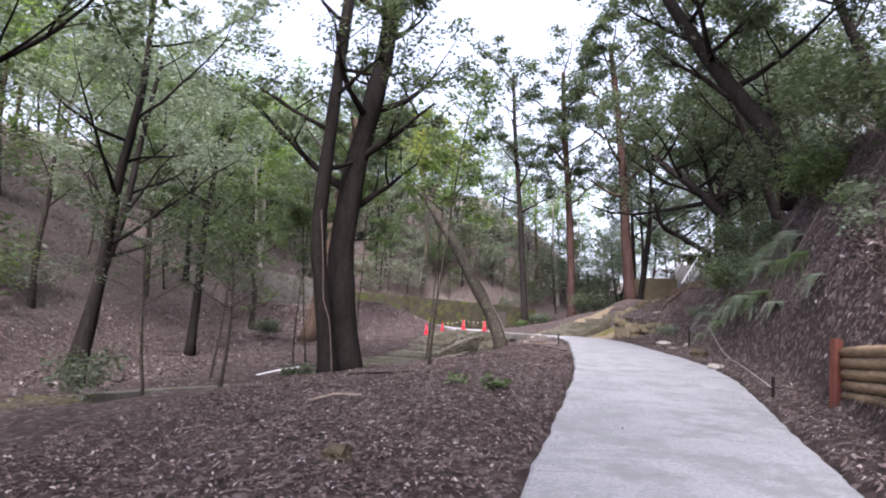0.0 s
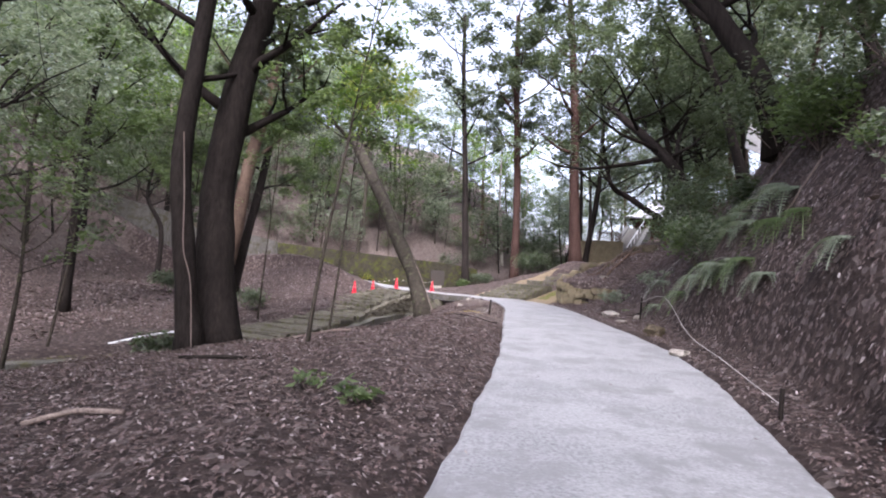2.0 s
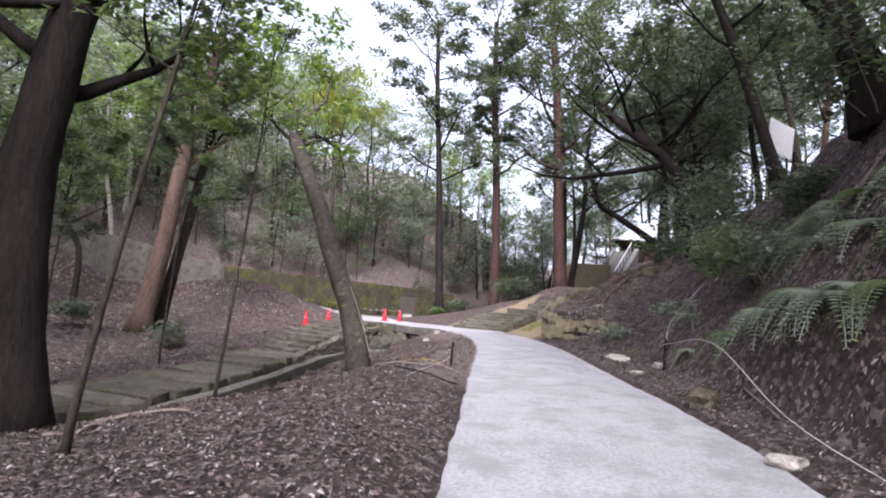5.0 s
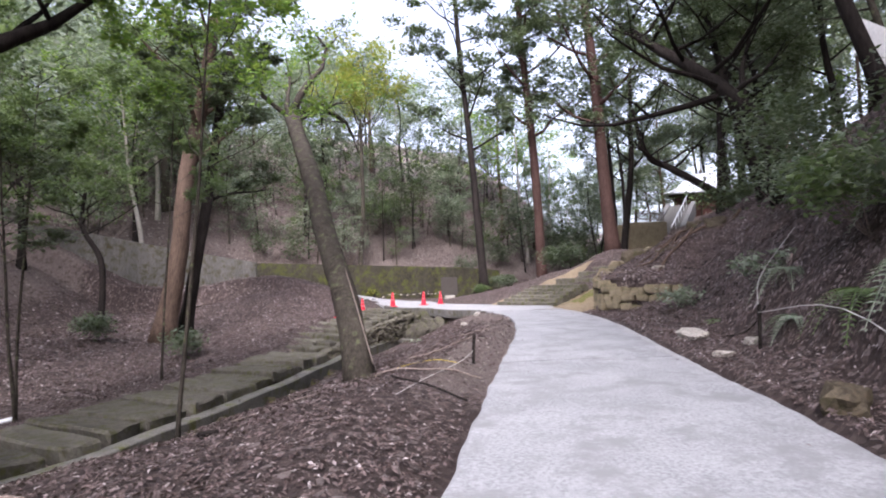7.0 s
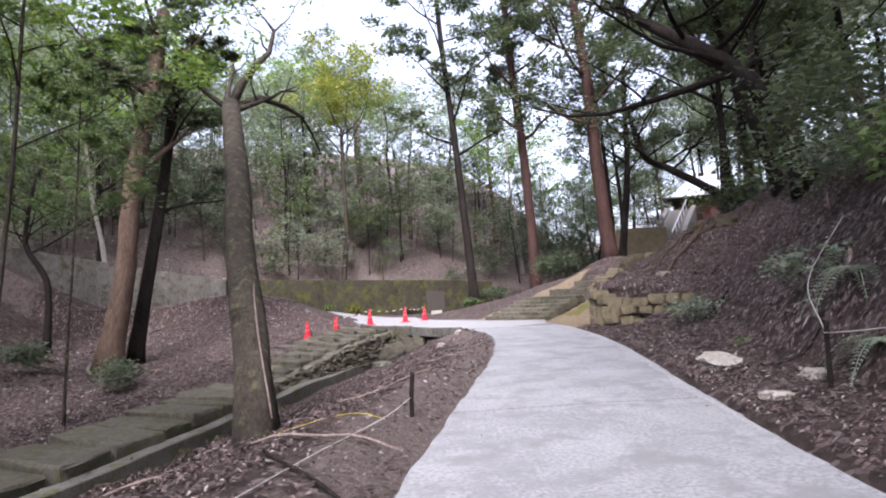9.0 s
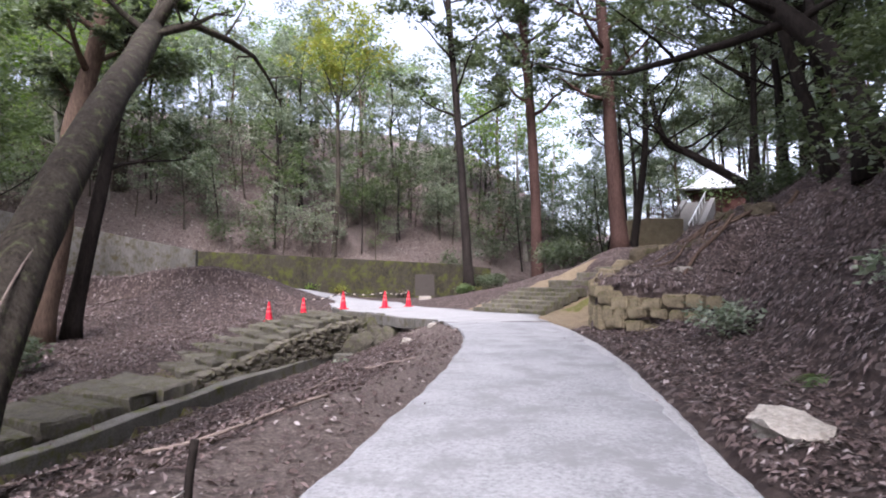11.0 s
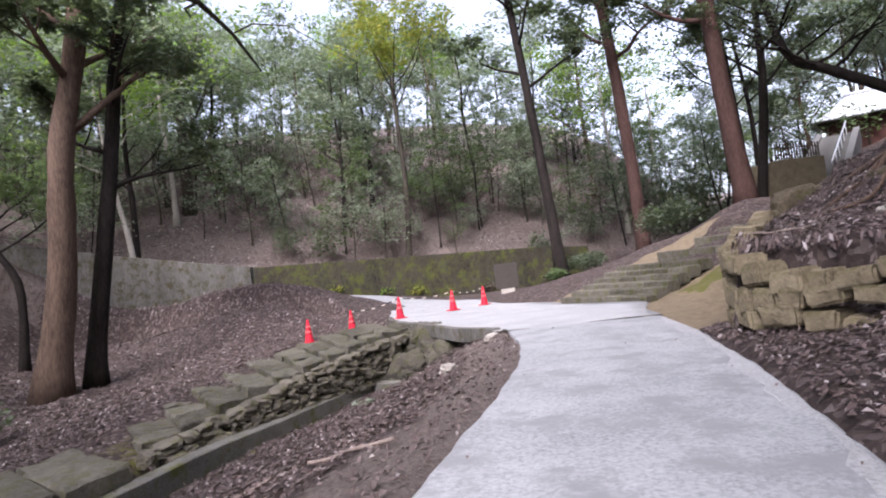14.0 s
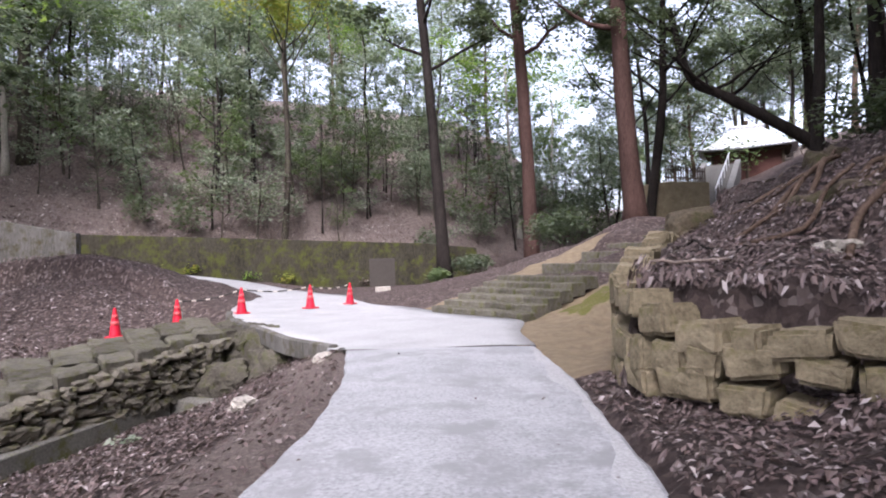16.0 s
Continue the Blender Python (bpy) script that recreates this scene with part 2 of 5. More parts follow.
def tube(bm, pts, radii, sides=8, wob=0.0, rng=None):
    """A tapered tube along a line, closed at its ends."""
    pts = [Vector(p) for p in pts]
    rings, side = [], None
    for i, p in enumerate(pts):
        d = (pts[min(i + 1, len(pts) - 1)] - pts[max(i - 1, 0)]).normalized()
        if side is None:
            side = d.cross(Vector((0.3, 1, 0.1))).normalized()
        side = (side - d * side.dot(d)).normalized()
        up = d.cross(side)
        r = radii[i]
        rings.append([bm.verts.new(p + (side * math.cos(a) + up * math.sin(a)) * r * (1 + (wob * (rng.random() - 0.5) if wob else 0))) for a in [2 * math.pi * k / sides for k in range(sides)]])
    for a, b in zip(rings, rings[1:]):
        for k in range(sides):
            f = bm.faces.new((a[k], a[(k + 1) % sides], b[(k + 1) % sides], b[k]))
            f.smooth = True
    bm.faces.new(list(reversed(rings[0])))
    bm.faces.new(rings[-1])


def curve_points(ctrl, n):
    """A smooth line through a few points."""
    c = [Vector(p) for p in ctrl]
    c = [c[0] * 2 - c[1]] + c + [c[-1] * 2 - c[-2]]
    out, segs = [], len(c) - 3
    for i in range(n + 1):
        u = i / n * segs
        k = min(int(u), segs - 1)
        f = u - k
        p0, p1, p2, p3 = c[k:k + 4]
        out.append(0.5 * (2 * p1 + (p2 - p0) * f + (2 * p0 - 5 * p1 + 4 * p2 - p3) * f * f + (3 * p1 - p0 - 3 * p2 + p3) * f ** 3))
    return out


def box(bm, size, m=None, bevel=0.0, rough=0.0, rng=None):
    """A box standing on its base, its edges rounded and its faces uneven where asked."""
    b = bmesh.new()
    bmesh.ops.create_cube(b, size=1)
    for v in b.verts:
        v.co = Vector((v.co.x * size[0], v.co.y * size[1], (v.co.z + 0.5) * size[2]))
        if rough:
            v.co += Vector([(rng.random() - 0.5) * rough for _ in range(3)])
    if bevel:
        bmesh.ops.bevel(b, geom=b.edges[:], offset=bevel, segments=1, affect="EDGES")
    if m is not None:
        b.transform(m)
    vs = [bm.verts.new(v.co) for v in b.verts]
    b.verts.index_update()
    for f in b.faces:
        bm.faces.new([vs[v.index] for v in f.verts])
    b.free()


def stone(bm, size, m, rng, cuts=1, square=0.62, lumpy=0.28, hewn=False):
    """A rough block: a rounded lump pushed about."""
    b = bmesh.new()
    bmesh.ops.create_icosphere(b, subdivisions=cuts + 1, radius=0.5)
    off = Vector((rng.random() * 50, rng.random() * 50, rng.random() * 50))
    for v in b.verts:
        d = v.co.normalized()
        q = max(abs(d.x), abs(d.y), abs(d.z))
        v.co = d * 0.5 * (1 / q) ** square
        if hewn:
            v.co += Vector((noise.cell(v.co * 5 + off) - 0.5, 0, noise.cell(v.co * 6 - off) - 0.5)) * 0.05
        v.co *= 1 + lumpy * noise.noise(v.co * 2.2 + off) + 0.12 * noise.noise(v.co * 6 + off)
        v.co = Vector((v.co.x * size[0], v.co.y * size[1], v.co.z * size[2]))
    b.transform(m)
    vs = [bm.verts.new(v.co) for v in b.verts]
    for f in b.faces:
        g = bm.faces.new([vs[v.index] for v in f.verts])
        g.smooth = cuts > 1 and not hewn
    b.free()


def leaf_cloud(rng, centres, radii, n, size, droop=0.2, flat=0.6, aspect=0.5):
    """Many folded leaves strewn round the given centres."""
    centres, radii = np.asarray(centres, float), np.asarray(radii, float)
    k = rng.integers(0, len(centres), n)
    p = rng.normal(0, 1, (n, 3))
    p /= np.linalg.norm(p, axis=1)[:, None]
    p = centres[k] + p * (rng.random(n) ** 0.45 * radii[k])[:, None] * np.array((1, 1, flat))
    a = rng.random(n) * 2 * np.pi
    ahead = np.stack([np.cos(a), np.sin(a), rng.normal(-droop, 0.35, n)], 1)
    ahead /= np.linalg.norm(ahead, axis=1)[:, None]
    side = np.cross(ahead, np.stack([rng.normal(0, 0.45, n), rng.normal(0, 0.45, n), np.ones(n)], 1))
    side /= np.linalg.norm(side, axis=1)[:, None]
    s = (size * (0.6 + 0.8 * rng.random(n)))[:, None]
    low = np.array((0, 0, -0.12))
    v = np.stack([p, p + ahead * s * 0.45 + side * s * aspect * 0.5 + low * s, p + ahead * s, p + ahead * s * 0.45 - side * s * aspect * 0.5 + low * s], 1).reshape(-1, 3)
    return v, np.arange(4 * n).reshape(-1, 4)


# ---- the lie of the land ----
def eased(y, ys, vs):
    """Values between the given ones, the corners rounded off."""
    return sum(np.interp(np.asarray(y, float) + d, ys, vs) for d in (-1.0, -0.6, -0.2, 0.2, 0.6, 1.0)) / 6


def path_left(y):
    return eased(y, [-12, -4, 0, 1, 4.7, 7.6, 10.6, 14.1, 17.4, 20, 23, 24.6, 26.2, 27.2, 28.7, 30.4], [-1.2, 0.3, 1.15, 1.42, 2.4, 3.18, 3.78, 4.42, 5.05, 5.55, 5.92, 6.05, 6.05, 5.92, 5.68, 5.3])


def path_right(y):
    return eased(y, [-12, -4, 0, 1, 3, 4.9, 6.3, 9.5, 12, 15, 17.4, 20, 23, 26.5, 29.3, 31.8, 33.2], [1.3, 2.7, 3.58, 3.9, 4.62, 5.27, 5.75, 6.6, 6.95, 7.32, 7.7, 8.15, 8.5, 8.65, 8.56, 8.6, 8.95])


def path_z(y):
    return np.interp(y, [-12, -4, 4, 7.5, 12, 16, 27, 36, 60], [-0.85, -0.5, -0.3, -0.12, -0.02, 0.01, 0.02, -0.1, -0.1])


def curb_x(y):
    return eased(y, [-12, 4, 8, 10, 12, 13.4, 14.8, 17, 20, 23.8, 26, 28.3, 30.8, 33, 60], [-11, -10, -8, -6, -4, -2.2, -1.35, -0.85, -0.15, 0.4, 0.72, 1.3, 2.05, 2.6, 0.5])


def stair_z(y):
    return np.interp(y, [-12, 10, 16, 24.5, 26, 28, 30, 32, 34.5, 36, 60], [-1.4, -1.12, -1.04, -0.98, -0.86, -0.55, -0.3, -0.17, -0.12, -0.1, -0.1])


KERB_Z = -1.08


ASCENT, ACROSS, FOOT = (0.79, 0.62), (-0.62, 0.79), (8.95, 33.1)


def ramp_z(x, y):
    """The slope that the stone steps climb."""
    s = (x - FOOT[0]) * ASCENT[0] + (y - FOOT[1]) * ASCENT[1]
    q = (x - FOOT[0]) * ACROSS[0] + (y - FOOT[1]) * ACROSS[1]
    z = np.interp(s, [-1, 0, 1, 3.9, 6, 9.8, 14, 25, 40], [-0.12, -0.1, 0.05, 0.82, 1.35, 2.45, 2.9, 4.3, 6])
    return np.where(q > 4, -0.1 + (z + 0.1) * np.clip(1 - 0.095 * (q - 4), 0, 1), z), s, q


def ease(v, a, b):
    u = np.clip((v - a) / (b - a), 0, 1)
    return u * u * (3 - 2 * u)


def land(x, y, rough=True):
    x, y = np.asarray(x, float), np.asarray(y, float)
    pz, left, right = path_z(y), path_left(y), path_right(y)
    cx, sz = curb_x(y), stair_z(y)
    dl, dr = left - x, x - right
    # verge, bank down to the gutter, gutter
    shoulder = pz - 0.03 + 0.1 * ease(dl, 0.1, 1.2) * ease(y, -2, 10) * (1 - ease(y, 21, 26))
    gut = KERB_Z - 0.33
    flat = np.interp(y, [13, 17, 22], [1.6, 1.0, 0.35])
    u = np.clip((x - cx - 0.15) / np.maximum(left - flat - cx, 0.6), 0, 1)
    bank = gut + (shoulder - gut) * u ** np.interp(y, [13, 17, 22], [0.8, 0.85, 1.15])
    drop = np.where(y > 25, np.minimum(cx + 0.12, np.interp(y, [25, 25.5, 31.8, 33.5], [-0.1, -0.3, 2.3, 2.6])), cx + 0.12)
    z = np.where(x > drop, bank, sz - 0.14)
    # the basin at the head of the gutter
    pit = ease(1.25 - np.hypot((x - 3.05) / 1.15, (y - 31.0) / 1.35), 0, 0.55)
    z = np.where(y > 26, z * (1 - pit) + np.minimum(z, -1.38) * pit, z)
    # ground beyond the stairway: a dip, a mound, the hill
    away = np.clip(np.where(y > 27.5, np.interp(y, [27.5, 30, 33, 36], [-0.9, -1.1, -0.5, 0.4]), cx - 1.9) - x, 0, None)
    mound = 1.15 * np.exp(-(((x + 5.1) / 3.8) ** 2 + ((y - 40) / 3.6) ** 2))
    dip = -0.5 * np.exp(-(((x + 7) / 4) ** 2 + ((y - 30) / 5) ** 2)) - 0.75 * ease(away, 0.5, 5) * (1 - ease(y, 18, 30))
    dip = dip - 0.32 * ease(away, 0, 1.4) * ease(y, 28, 32) * (1 - ease(y, 36, 38))
    z = np.where(away > 0, sz - 0.12 + dip + mound * ease(away, 0, 1.6) + 0.1 * ease(away, 0, 1), z)
    # level ground at the meeting of the ways, and the lane that leaves
    lane = np.interp(-x, [-2, 0, 2, 14], [-0.16, -0.02, 0.32, 1.45]) + mound
    front = np.interp(x, [-30, -2.5, 0.6, 1.3, 2.65, 4.35, 5.25, 6.0], [41.0, 38.5, 36.4, 35.6, 33.2, 30.6, 29.4, 28.8])
    blend = ease(y - front, 0.05, 0.5)
    z = np.where(x < right - 0.2, z * (1 - blend) + lane * blend, z)
    # the slope of the steps
    rz, s, q = ramp_z(x, y)
    z = np.where((s > -0.6) & (y > 30), np.maximum(rz - 0.06, np.where(q > 12, z, -9)), z)
    # under and beside the path
    inside = (x > left - 0.02) & (x < right + 0.02) & (y < 33)
    z = np.where(inside, pz - 0.1, z)
    # right bank
    d0 = np.interp(y, [0, 12, 16, 20, 24], [0.7, 0.85, 1.2, 1.7, 2.1])
    k = np.interp(y, [0, 12, 16, 20, 24, 32], [1.7, 1.6, 1.25, 1.0, 0.85, 0.6])
    rise = np.clip(dr - d0, 0, None) * k
    rise = rise + 0.85 * ease(y, 3.5, 6) * (1 - ease(y, 10.5, 13.5)) * ease(dr, 0.7, 1.2)
    rise = np.where(rise > 4.5, 4.5 + (rise - 4.5) * 0.55, rise)
    bank1 = pz + 0.02 + 0.16 * np.clip(dr, 0, d0) + rise
    # ground held by the stone wall
    dw = (x - 9.15) * 0.908 - (y - 26.1) * 0.418
    df = (x - 9.35) * 0.62 + (y - 25.1) * 0.784
    top = 1.0 + np.interp(y, [23.5, 25, 32, 40, 52, 70], [-0.36, -0.1, 0.6, 1.4, 2.75, 5.0])
    bank2 = np.where((dw > 0.1 + 0.13 * np.clip(y - 31, 0, 8)) & (df > 0.12), top + 0.1 + np.interp(np.minimum(dw, df * 1.3), [0, 2.5, 22], [0, 0.75, 9.2]), -9)
    z = np.where((dr > 0) & (y < 33), np.where(y < 24.5, bank1, np.where(dw > 0, np.minimum(bank1, top + 4), np.maximum(pz - 0.02 + 0.03 * dr, np.where(s > -0.6, rz, -9)))), z)
    z = np.maximum(z, bank2)
    # hills round about
    dh = np.maximum((-16.0 - x) + 0.1 * (y - 20), (y - (47.6 + 0.46 * (x + 9))) * 0.9)
    dh = np.clip(dh, 0, None)
    hill = np.where(dh > 24, 24 * 0.58 + (dh - 24) * 0.28, dh * 0.58)
    z = z + np.where(x < 30, hill * (1 - 0.65 * ease(x, 12, 26)), hill * 0.35)
    if rough:
        free = np.where((x > left - 0.35) & (x < right + 0.25) & (y < 34), 0.0, 1.0) * np.where((x > -1) & (y > 33) & (x < 7), 0.25, 1.0)
        z = z + free * (0.05 * np.sin(x * 1.9 + 0.7 * np.sin(y * 1.3)) * np.cos(y * 1.6 + x * 0.5) + 0.03 * np.sin(x * 4.1 + y * 2.3) * np.cos(y * 4.7 - x * 1.7))
        z = z + free * 0.36 * np.clip((np.abs(dr) - 1.0) / 3, 0, 1) * (np.sin(x * 0.9 + y * 0.6) * np.cos(y * 1.15 - x * 0.4)) * (dr > 0)
        z = z + free * 0.13 * np.clip((dr - 0.6) / 1.2, 0, 1) * np.sin(x * 3.1 + y * 2.7 + np.sin(y * 1.9)) * np.cos(y * 3.3 - x * 2.2) * (y < 33)
    return z


def zat(x, y):
    return float(land(x, y))


def make_ground():
    xs = np.concatenate([np.linspace(-400, -70, 8), np.linspace(-60, -13, 40), np.arange(-12.5, 16, 0.2), np.linspace(16.5, 60, 44), np.linspace(70, 400, 8)])
    ys = np.concatenate([np.linspace(-300, -30, 7), np.linspace(-25, -6.5, 20), np.arange(-6, 48, 0.2), np.linspace(48.6, 110, 60), np.linspace(120, 500, 9)])
    X, Y = np.meshgrid(xs, ys)
    Z = np.clip(land(X, Y), -6, 55)
    v = np.stack([X, Y, Z], -1).reshape(-1, 3)
    nx, ny = len(xs), len(ys)
    i = (np.arange(ny - 1)[:, None] * nx + np.arange(nx - 1)).ravel()
    ob = np_mesh("ground", v, np.stack([i, i + 1, i + 1 + nx, i + nx], 1), GROUND, flat=False)
    tagged(ob, "brown forest ground strewn with dry fallen leaves", "ground", kind="structure")
    fx, fy = X.ravel(), Y.ravel()
    dl, dr = path_left(fy) - fx, fx - path_right(fy)
    _, s, q = ramp_z(fx, fy)
    soil_lift = ease(fy, 11, 15) * (1 - ease(dl, 0.5, 1.5)) * (dl > -0.3) * (fy < 29.5) * 0.9
    dh = np.maximum((-16.0 - fx) + 0.1 * (fy - 20), (fy - (47.6 + 0.46 * (fx + 9))) * 0.9)
    # pale earth over the hill stands in for light the slope lacks
    soil_lift = np.maximum(soil_lift, 0.58 * ease(dh, 0, 3))
    dw = (fx - 9.15) * 0.908 - (fy - 26.1) * 0.418
    sand = (dw < 0.1) * (s > -7) * (s < 14) * (q < 0.2) * (fy > 26.5) * (dr > -0.2) * (fx > 8) * 0.95
    sand = np.maximum(sand, (s > -0.3) * (s < 8) * (q > 3.2) * (q < 4.6) * 0.85)
    moss = ((q < -0.1) * (q > -1.0) * (s > 1) * (s < 10) * (dw < 0)) * 0.62
    moss = np.maximum(moss, 0.45 * ((fx < curb_x(fy) + 0.5) & (fx > curb_x(fy) - 2.0) & (fy < 30) & (fy > 0)))
    for key, val in (("soil_lift", soil_lift), ("sand", sand), ("moss", moss)):
        a = ob.data.attributes.new(key, "FLOAT", "POINT")
        a.data.foreach_set("value", np.asarray(val, np.float32))
    return ob


make_ground()


# ---- the concrete path ----
def slab(y0, y1, n, parent):
    bm = bmesh.new()
    rows = []
    for y in np.linspace(y0, y1, n):
        wob = 0.012 * math.sin(y * 3.1) + 0.012 * math.sin(y * 7.7)
        a, b, z = float(path_left(y)) + wob, float(path_right(y)) - 0.012 * math.sin(y * 2.3 + 1) + 0.012 * math.sin(y * 9.1), float(path_z(y))
        rows.append([bm.verts.new(p) for p in ((a - 0.01, y, z - 0.16), (a, y, z - 0.015), (a + 0.03, y, z), ((a + b) / 2, y, z + 0.012), (b - 0.03, y, z), (b, y, z - 0.015), (b + 0.01, y, z - 0.16))])
    for r, t in zip(rows, rows[1:]):
        for k in range(6):
            bm.faces.new((r[k], r[k + 1], t[k + 1], t[k]))
    bm.faces.new(rows[0])
    bm.faces.new(list(reversed(rows[-1])))
    bmesh.ops.recalc_face_normals(bm, faces=bm.faces[:])
    return part("slab", bm, CONCRETE, parent)


path = thing("concrete_path", "pale grey concrete footpath winding through the wood", "path", kind="structure")
for y0, y1, n in ((-12, 1.2, 34), (1.215, 15.44, 60), (15.5, 28.95, 60)):
    slab(y0, y1, n, path)


def pale_margin(side, y0, y1, width):
    """The paler cement washed along one edge of the path."""
    bm, rows = bmesh.new(), []
    for y in np.linspace(y0, y1, 70):
        a, b, z = float(path_left(y)), float(path_right(y)), float(path_z(y))
        w = width * (0.55 + 0.3 * math.sin(y * 1.7) + 0.22 * math.sin(y * 4.3 + 1) + 0.12 * math.sin(y * 11)) * min(1, (y - y0) / 3 + 0.1)
        w = max(0.05, w)
        e, d = (b - 0.04, -1) if side > 0 else (a + 0.06, 1)
        rise = 0.012 * w / ((b - a) / 2)
        rows.append([bm.verts.new(p) for p in ((e, y, z - 0.02), (e, y, z + 0.005), (e + d * w, y, z + 0.005 + rise), (e + d * (w + 0.02), y, z - 0.01))])
    for r, t in zip(rows, rows[1:]):
        for k in range(3):
            bm.faces.new((r[k], r[k + 1], t[k + 1], t[k]))
    bmesh.ops.recalc_face_normals(bm, faces=bm.faces[:])
    part("margin", bm, PALE_CONCRETE, path, "paler cement margin")


pale_margin(1, 14.0, 28.9, 0.22)

LANE_L = [(5.36, 29.25), (4.4, 30.4), (3.55, 31.7), (2.68, 33.0), (1.68, 34.8), (1.0, 36.6), (0.5, 38.6), (-0.6, 41), (-2.8, 43.6), (-7, 46.2), (-14, 49.5)]
LANE_R = [(8.6, 29.25), (8.62, 31), (8.9, 32.9), (8.1, 34.2), (6.9, 36.2), (5.9, 38.2), (5.0, 40.6), (3.0, 43.6), (0.2, 46.0), (-5, 48.2), (-12, 51.5)]


def lane_z(x, y):
    return float(np.interp(-x, [-2, 0, 2, 14], [-0.1, 0.05, 0.42, 1.6])) + (0.11 * max(0, 1 - (y - 28.9) / 6) if x > 0 else 0) + 0.07 * min(1, max(0, (4.4 - x) / 1.5))


def make_lane():
    bm = bmesh.new()
    a, b = curve_points([(*p, 0) for p in LANE_L], 60), curve_points([(*p, 0) for p in LANE_R], 60)
    rows = []
    for i, (p, q) in enumerate(zip(a, b)):
        row = []
        for k in range(9):
            c = p.lerp(q, k / 8)
            y = c.y if i else 28.954
            row.append(bm.verts.new((c.x, y, lane_z(c.x, y) + 0.012 * math.sin(c.x * 2.1 + y))))
        row.insert(0, bm.verts.new((p.x, p.y if i else 28.954, lane_z(p.x, p.y) - 0.3)))
        row.append(bm.verts.new((q.x, q.y if i else 28.954, lane_z(q.x, q.y) - 0.3)))
        rows.append(row)
    for r, t in zip(rows, rows[1:]):
        for k in range(10):
            bm.faces.new((r[k], r[k + 1], t[k + 1], t[k])).smooth = 0 < k < 9
    bmesh.ops.recalc_face_normals(bm, faces=bm.faces[:])
    ob = part("lane", bm, PALE_CONCRETE)
    tagged(ob, "pale worn concrete lane branching off behind the cones", "path", kind="structure")


make_lane()


# ---- walls, kerbs, stairways ----
def ribbon(name, line, width, height, mat, parent=None, label="", drop=0.0):
    """A wall or kerb of the given width along a line of (x, y, top)."""
    bm = bmesh.new()
    pts = [Vector(p) for p in line]
    rows = []
    for i, p in enumerate(pts):
        d = pts[min(i + 1, len(pts) - 1)] - pts[max(i - 1, 0)]
        n = Vector((-d.y, d.x, 0)).normalized() * width / 2
        h = height if not callable(height) else height(i / (len(pts) - 1))
        e = min(0.02, width / 8)
        prof = [(-1, -h), (-1, -e), (-1 + 2 * e / width, 0), (1 - 2 * e / width, 0), (1, -e), (1, -h)]
        rows.append([bm.verts.new((p.x + n.x * u, p.y + n.y * u, p.z + w)) for u, w in prof])
    for r, t in zip(rows, rows[1:]):
        for k in range(5):
            bm.faces.new((r[k], r[k + 1], t[k + 1], t[k]))
    bm.faces.new(rows[0])
    bm.faces.new(list(reversed(rows[-1])))
    bmesh.ops.recalc_face_normals(bm, faces=bm.faces[:])
    return part(name, bm, mat, parent, label)


# kerb that holds the lane above the basin
kerb_line = curve_points([(5.42, 29.2, 0), (4.4, 30.36, 0), (3.55, 31.66, 0), (2.68, 32.96, 0), (1.68, 34.76, 0), (1.25, 35.9, 0)], 24)
tagged(ribbon("kerb", [(p.x - 0.03, p.y - 0.03, lane_z(p.x, p.y) + 0.05) for p in kerb_line], 0.16, 0.3, OLD_CONCRETE), "grey concrete kerb edging the lane above the basin", "kerb", kind="structure")
# gutter beside the old stairway
gy = np.arange(9.0, 30.9, 0.5)
tagged(ribbon("gutter_kerb", [(float(curb_x(y)) + 0.02, y, KERB_Z + 0.012 * math.sin(y * 2)) for y in gy], 0.32, 0.5, MOSSY_CONCRETE), "mossy concrete gutter kerb beside the old stone stairway", "gutter", kind="structure")
tagged(ribbon("gutter_sill", [(2.0, 30.75, -1.09), (2.6, 30.62, -1.1), (3.3, 30.4, -1.12)], 0.3, 0.5, MOSSY_CONCRETE), "mossy concrete sill closing the basin", "gutter", kind="structure")
tagged(ribbon("chute_edge", [(5.55, 29.0, 0.03), (4.95, 29.75, -0.42), (4.2, 30.6, -0.95), (3.75, 31.1, -1.22)], 0.13, 0.5, OLD_CONCRETE), "weathered concrete edge of a drain chute", "gutter", kind="structure")
tagged(ribbon("chute_edge", [(5.3, 29.4, 0.0), (4.75, 30.05, -0.4), (4.1, 30.9, -0.95), (3.7, 31.4, -1.22)], 0.1, 0.5, OLD_CONCRETE), "weathered concrete edge of a drain chute", "gutter", kind="structure")
# concrete retaining wall on the far side of the mound, and the mossy one under the hill
tagged(ribbon("retaining_wall", [(-27, 40.2, 6.9), (-20.5, 41, 5.6), (-14, 41.9, 4.1), (-9.5, 42.4, 3.15), (-7.2, 42.6, 2.7)], 0.35, lambda u: 5.3 - 2.2 * u, OLD_CONCRETE), "streaked grey concrete retaining wall with a sloping top", "wall", kind="structure")
tagged(ribbon("mossy_wall", [(-15, 44.6, 3.1), (-9, 47.3, 2.85), (-2, 50.2, 2.55), (6, 53.8, 2.2), (9, 55.2, 1.9)], 0.5, 3.2, MOSS_WALL), "low retaining wall overgrown with yellow-green moss", "wall", kind="structure")
tagged(ribbon("end_wall", [(17.5, 52.5, 5.0), (20, 53.6, 5.4), (23.2, 55.2, 5.5)], 0.4, 2.6, SANDSTONE), "tan stone retaining wall at the head of the steps", "wall", kind="structure")

rng = random.Random(5)


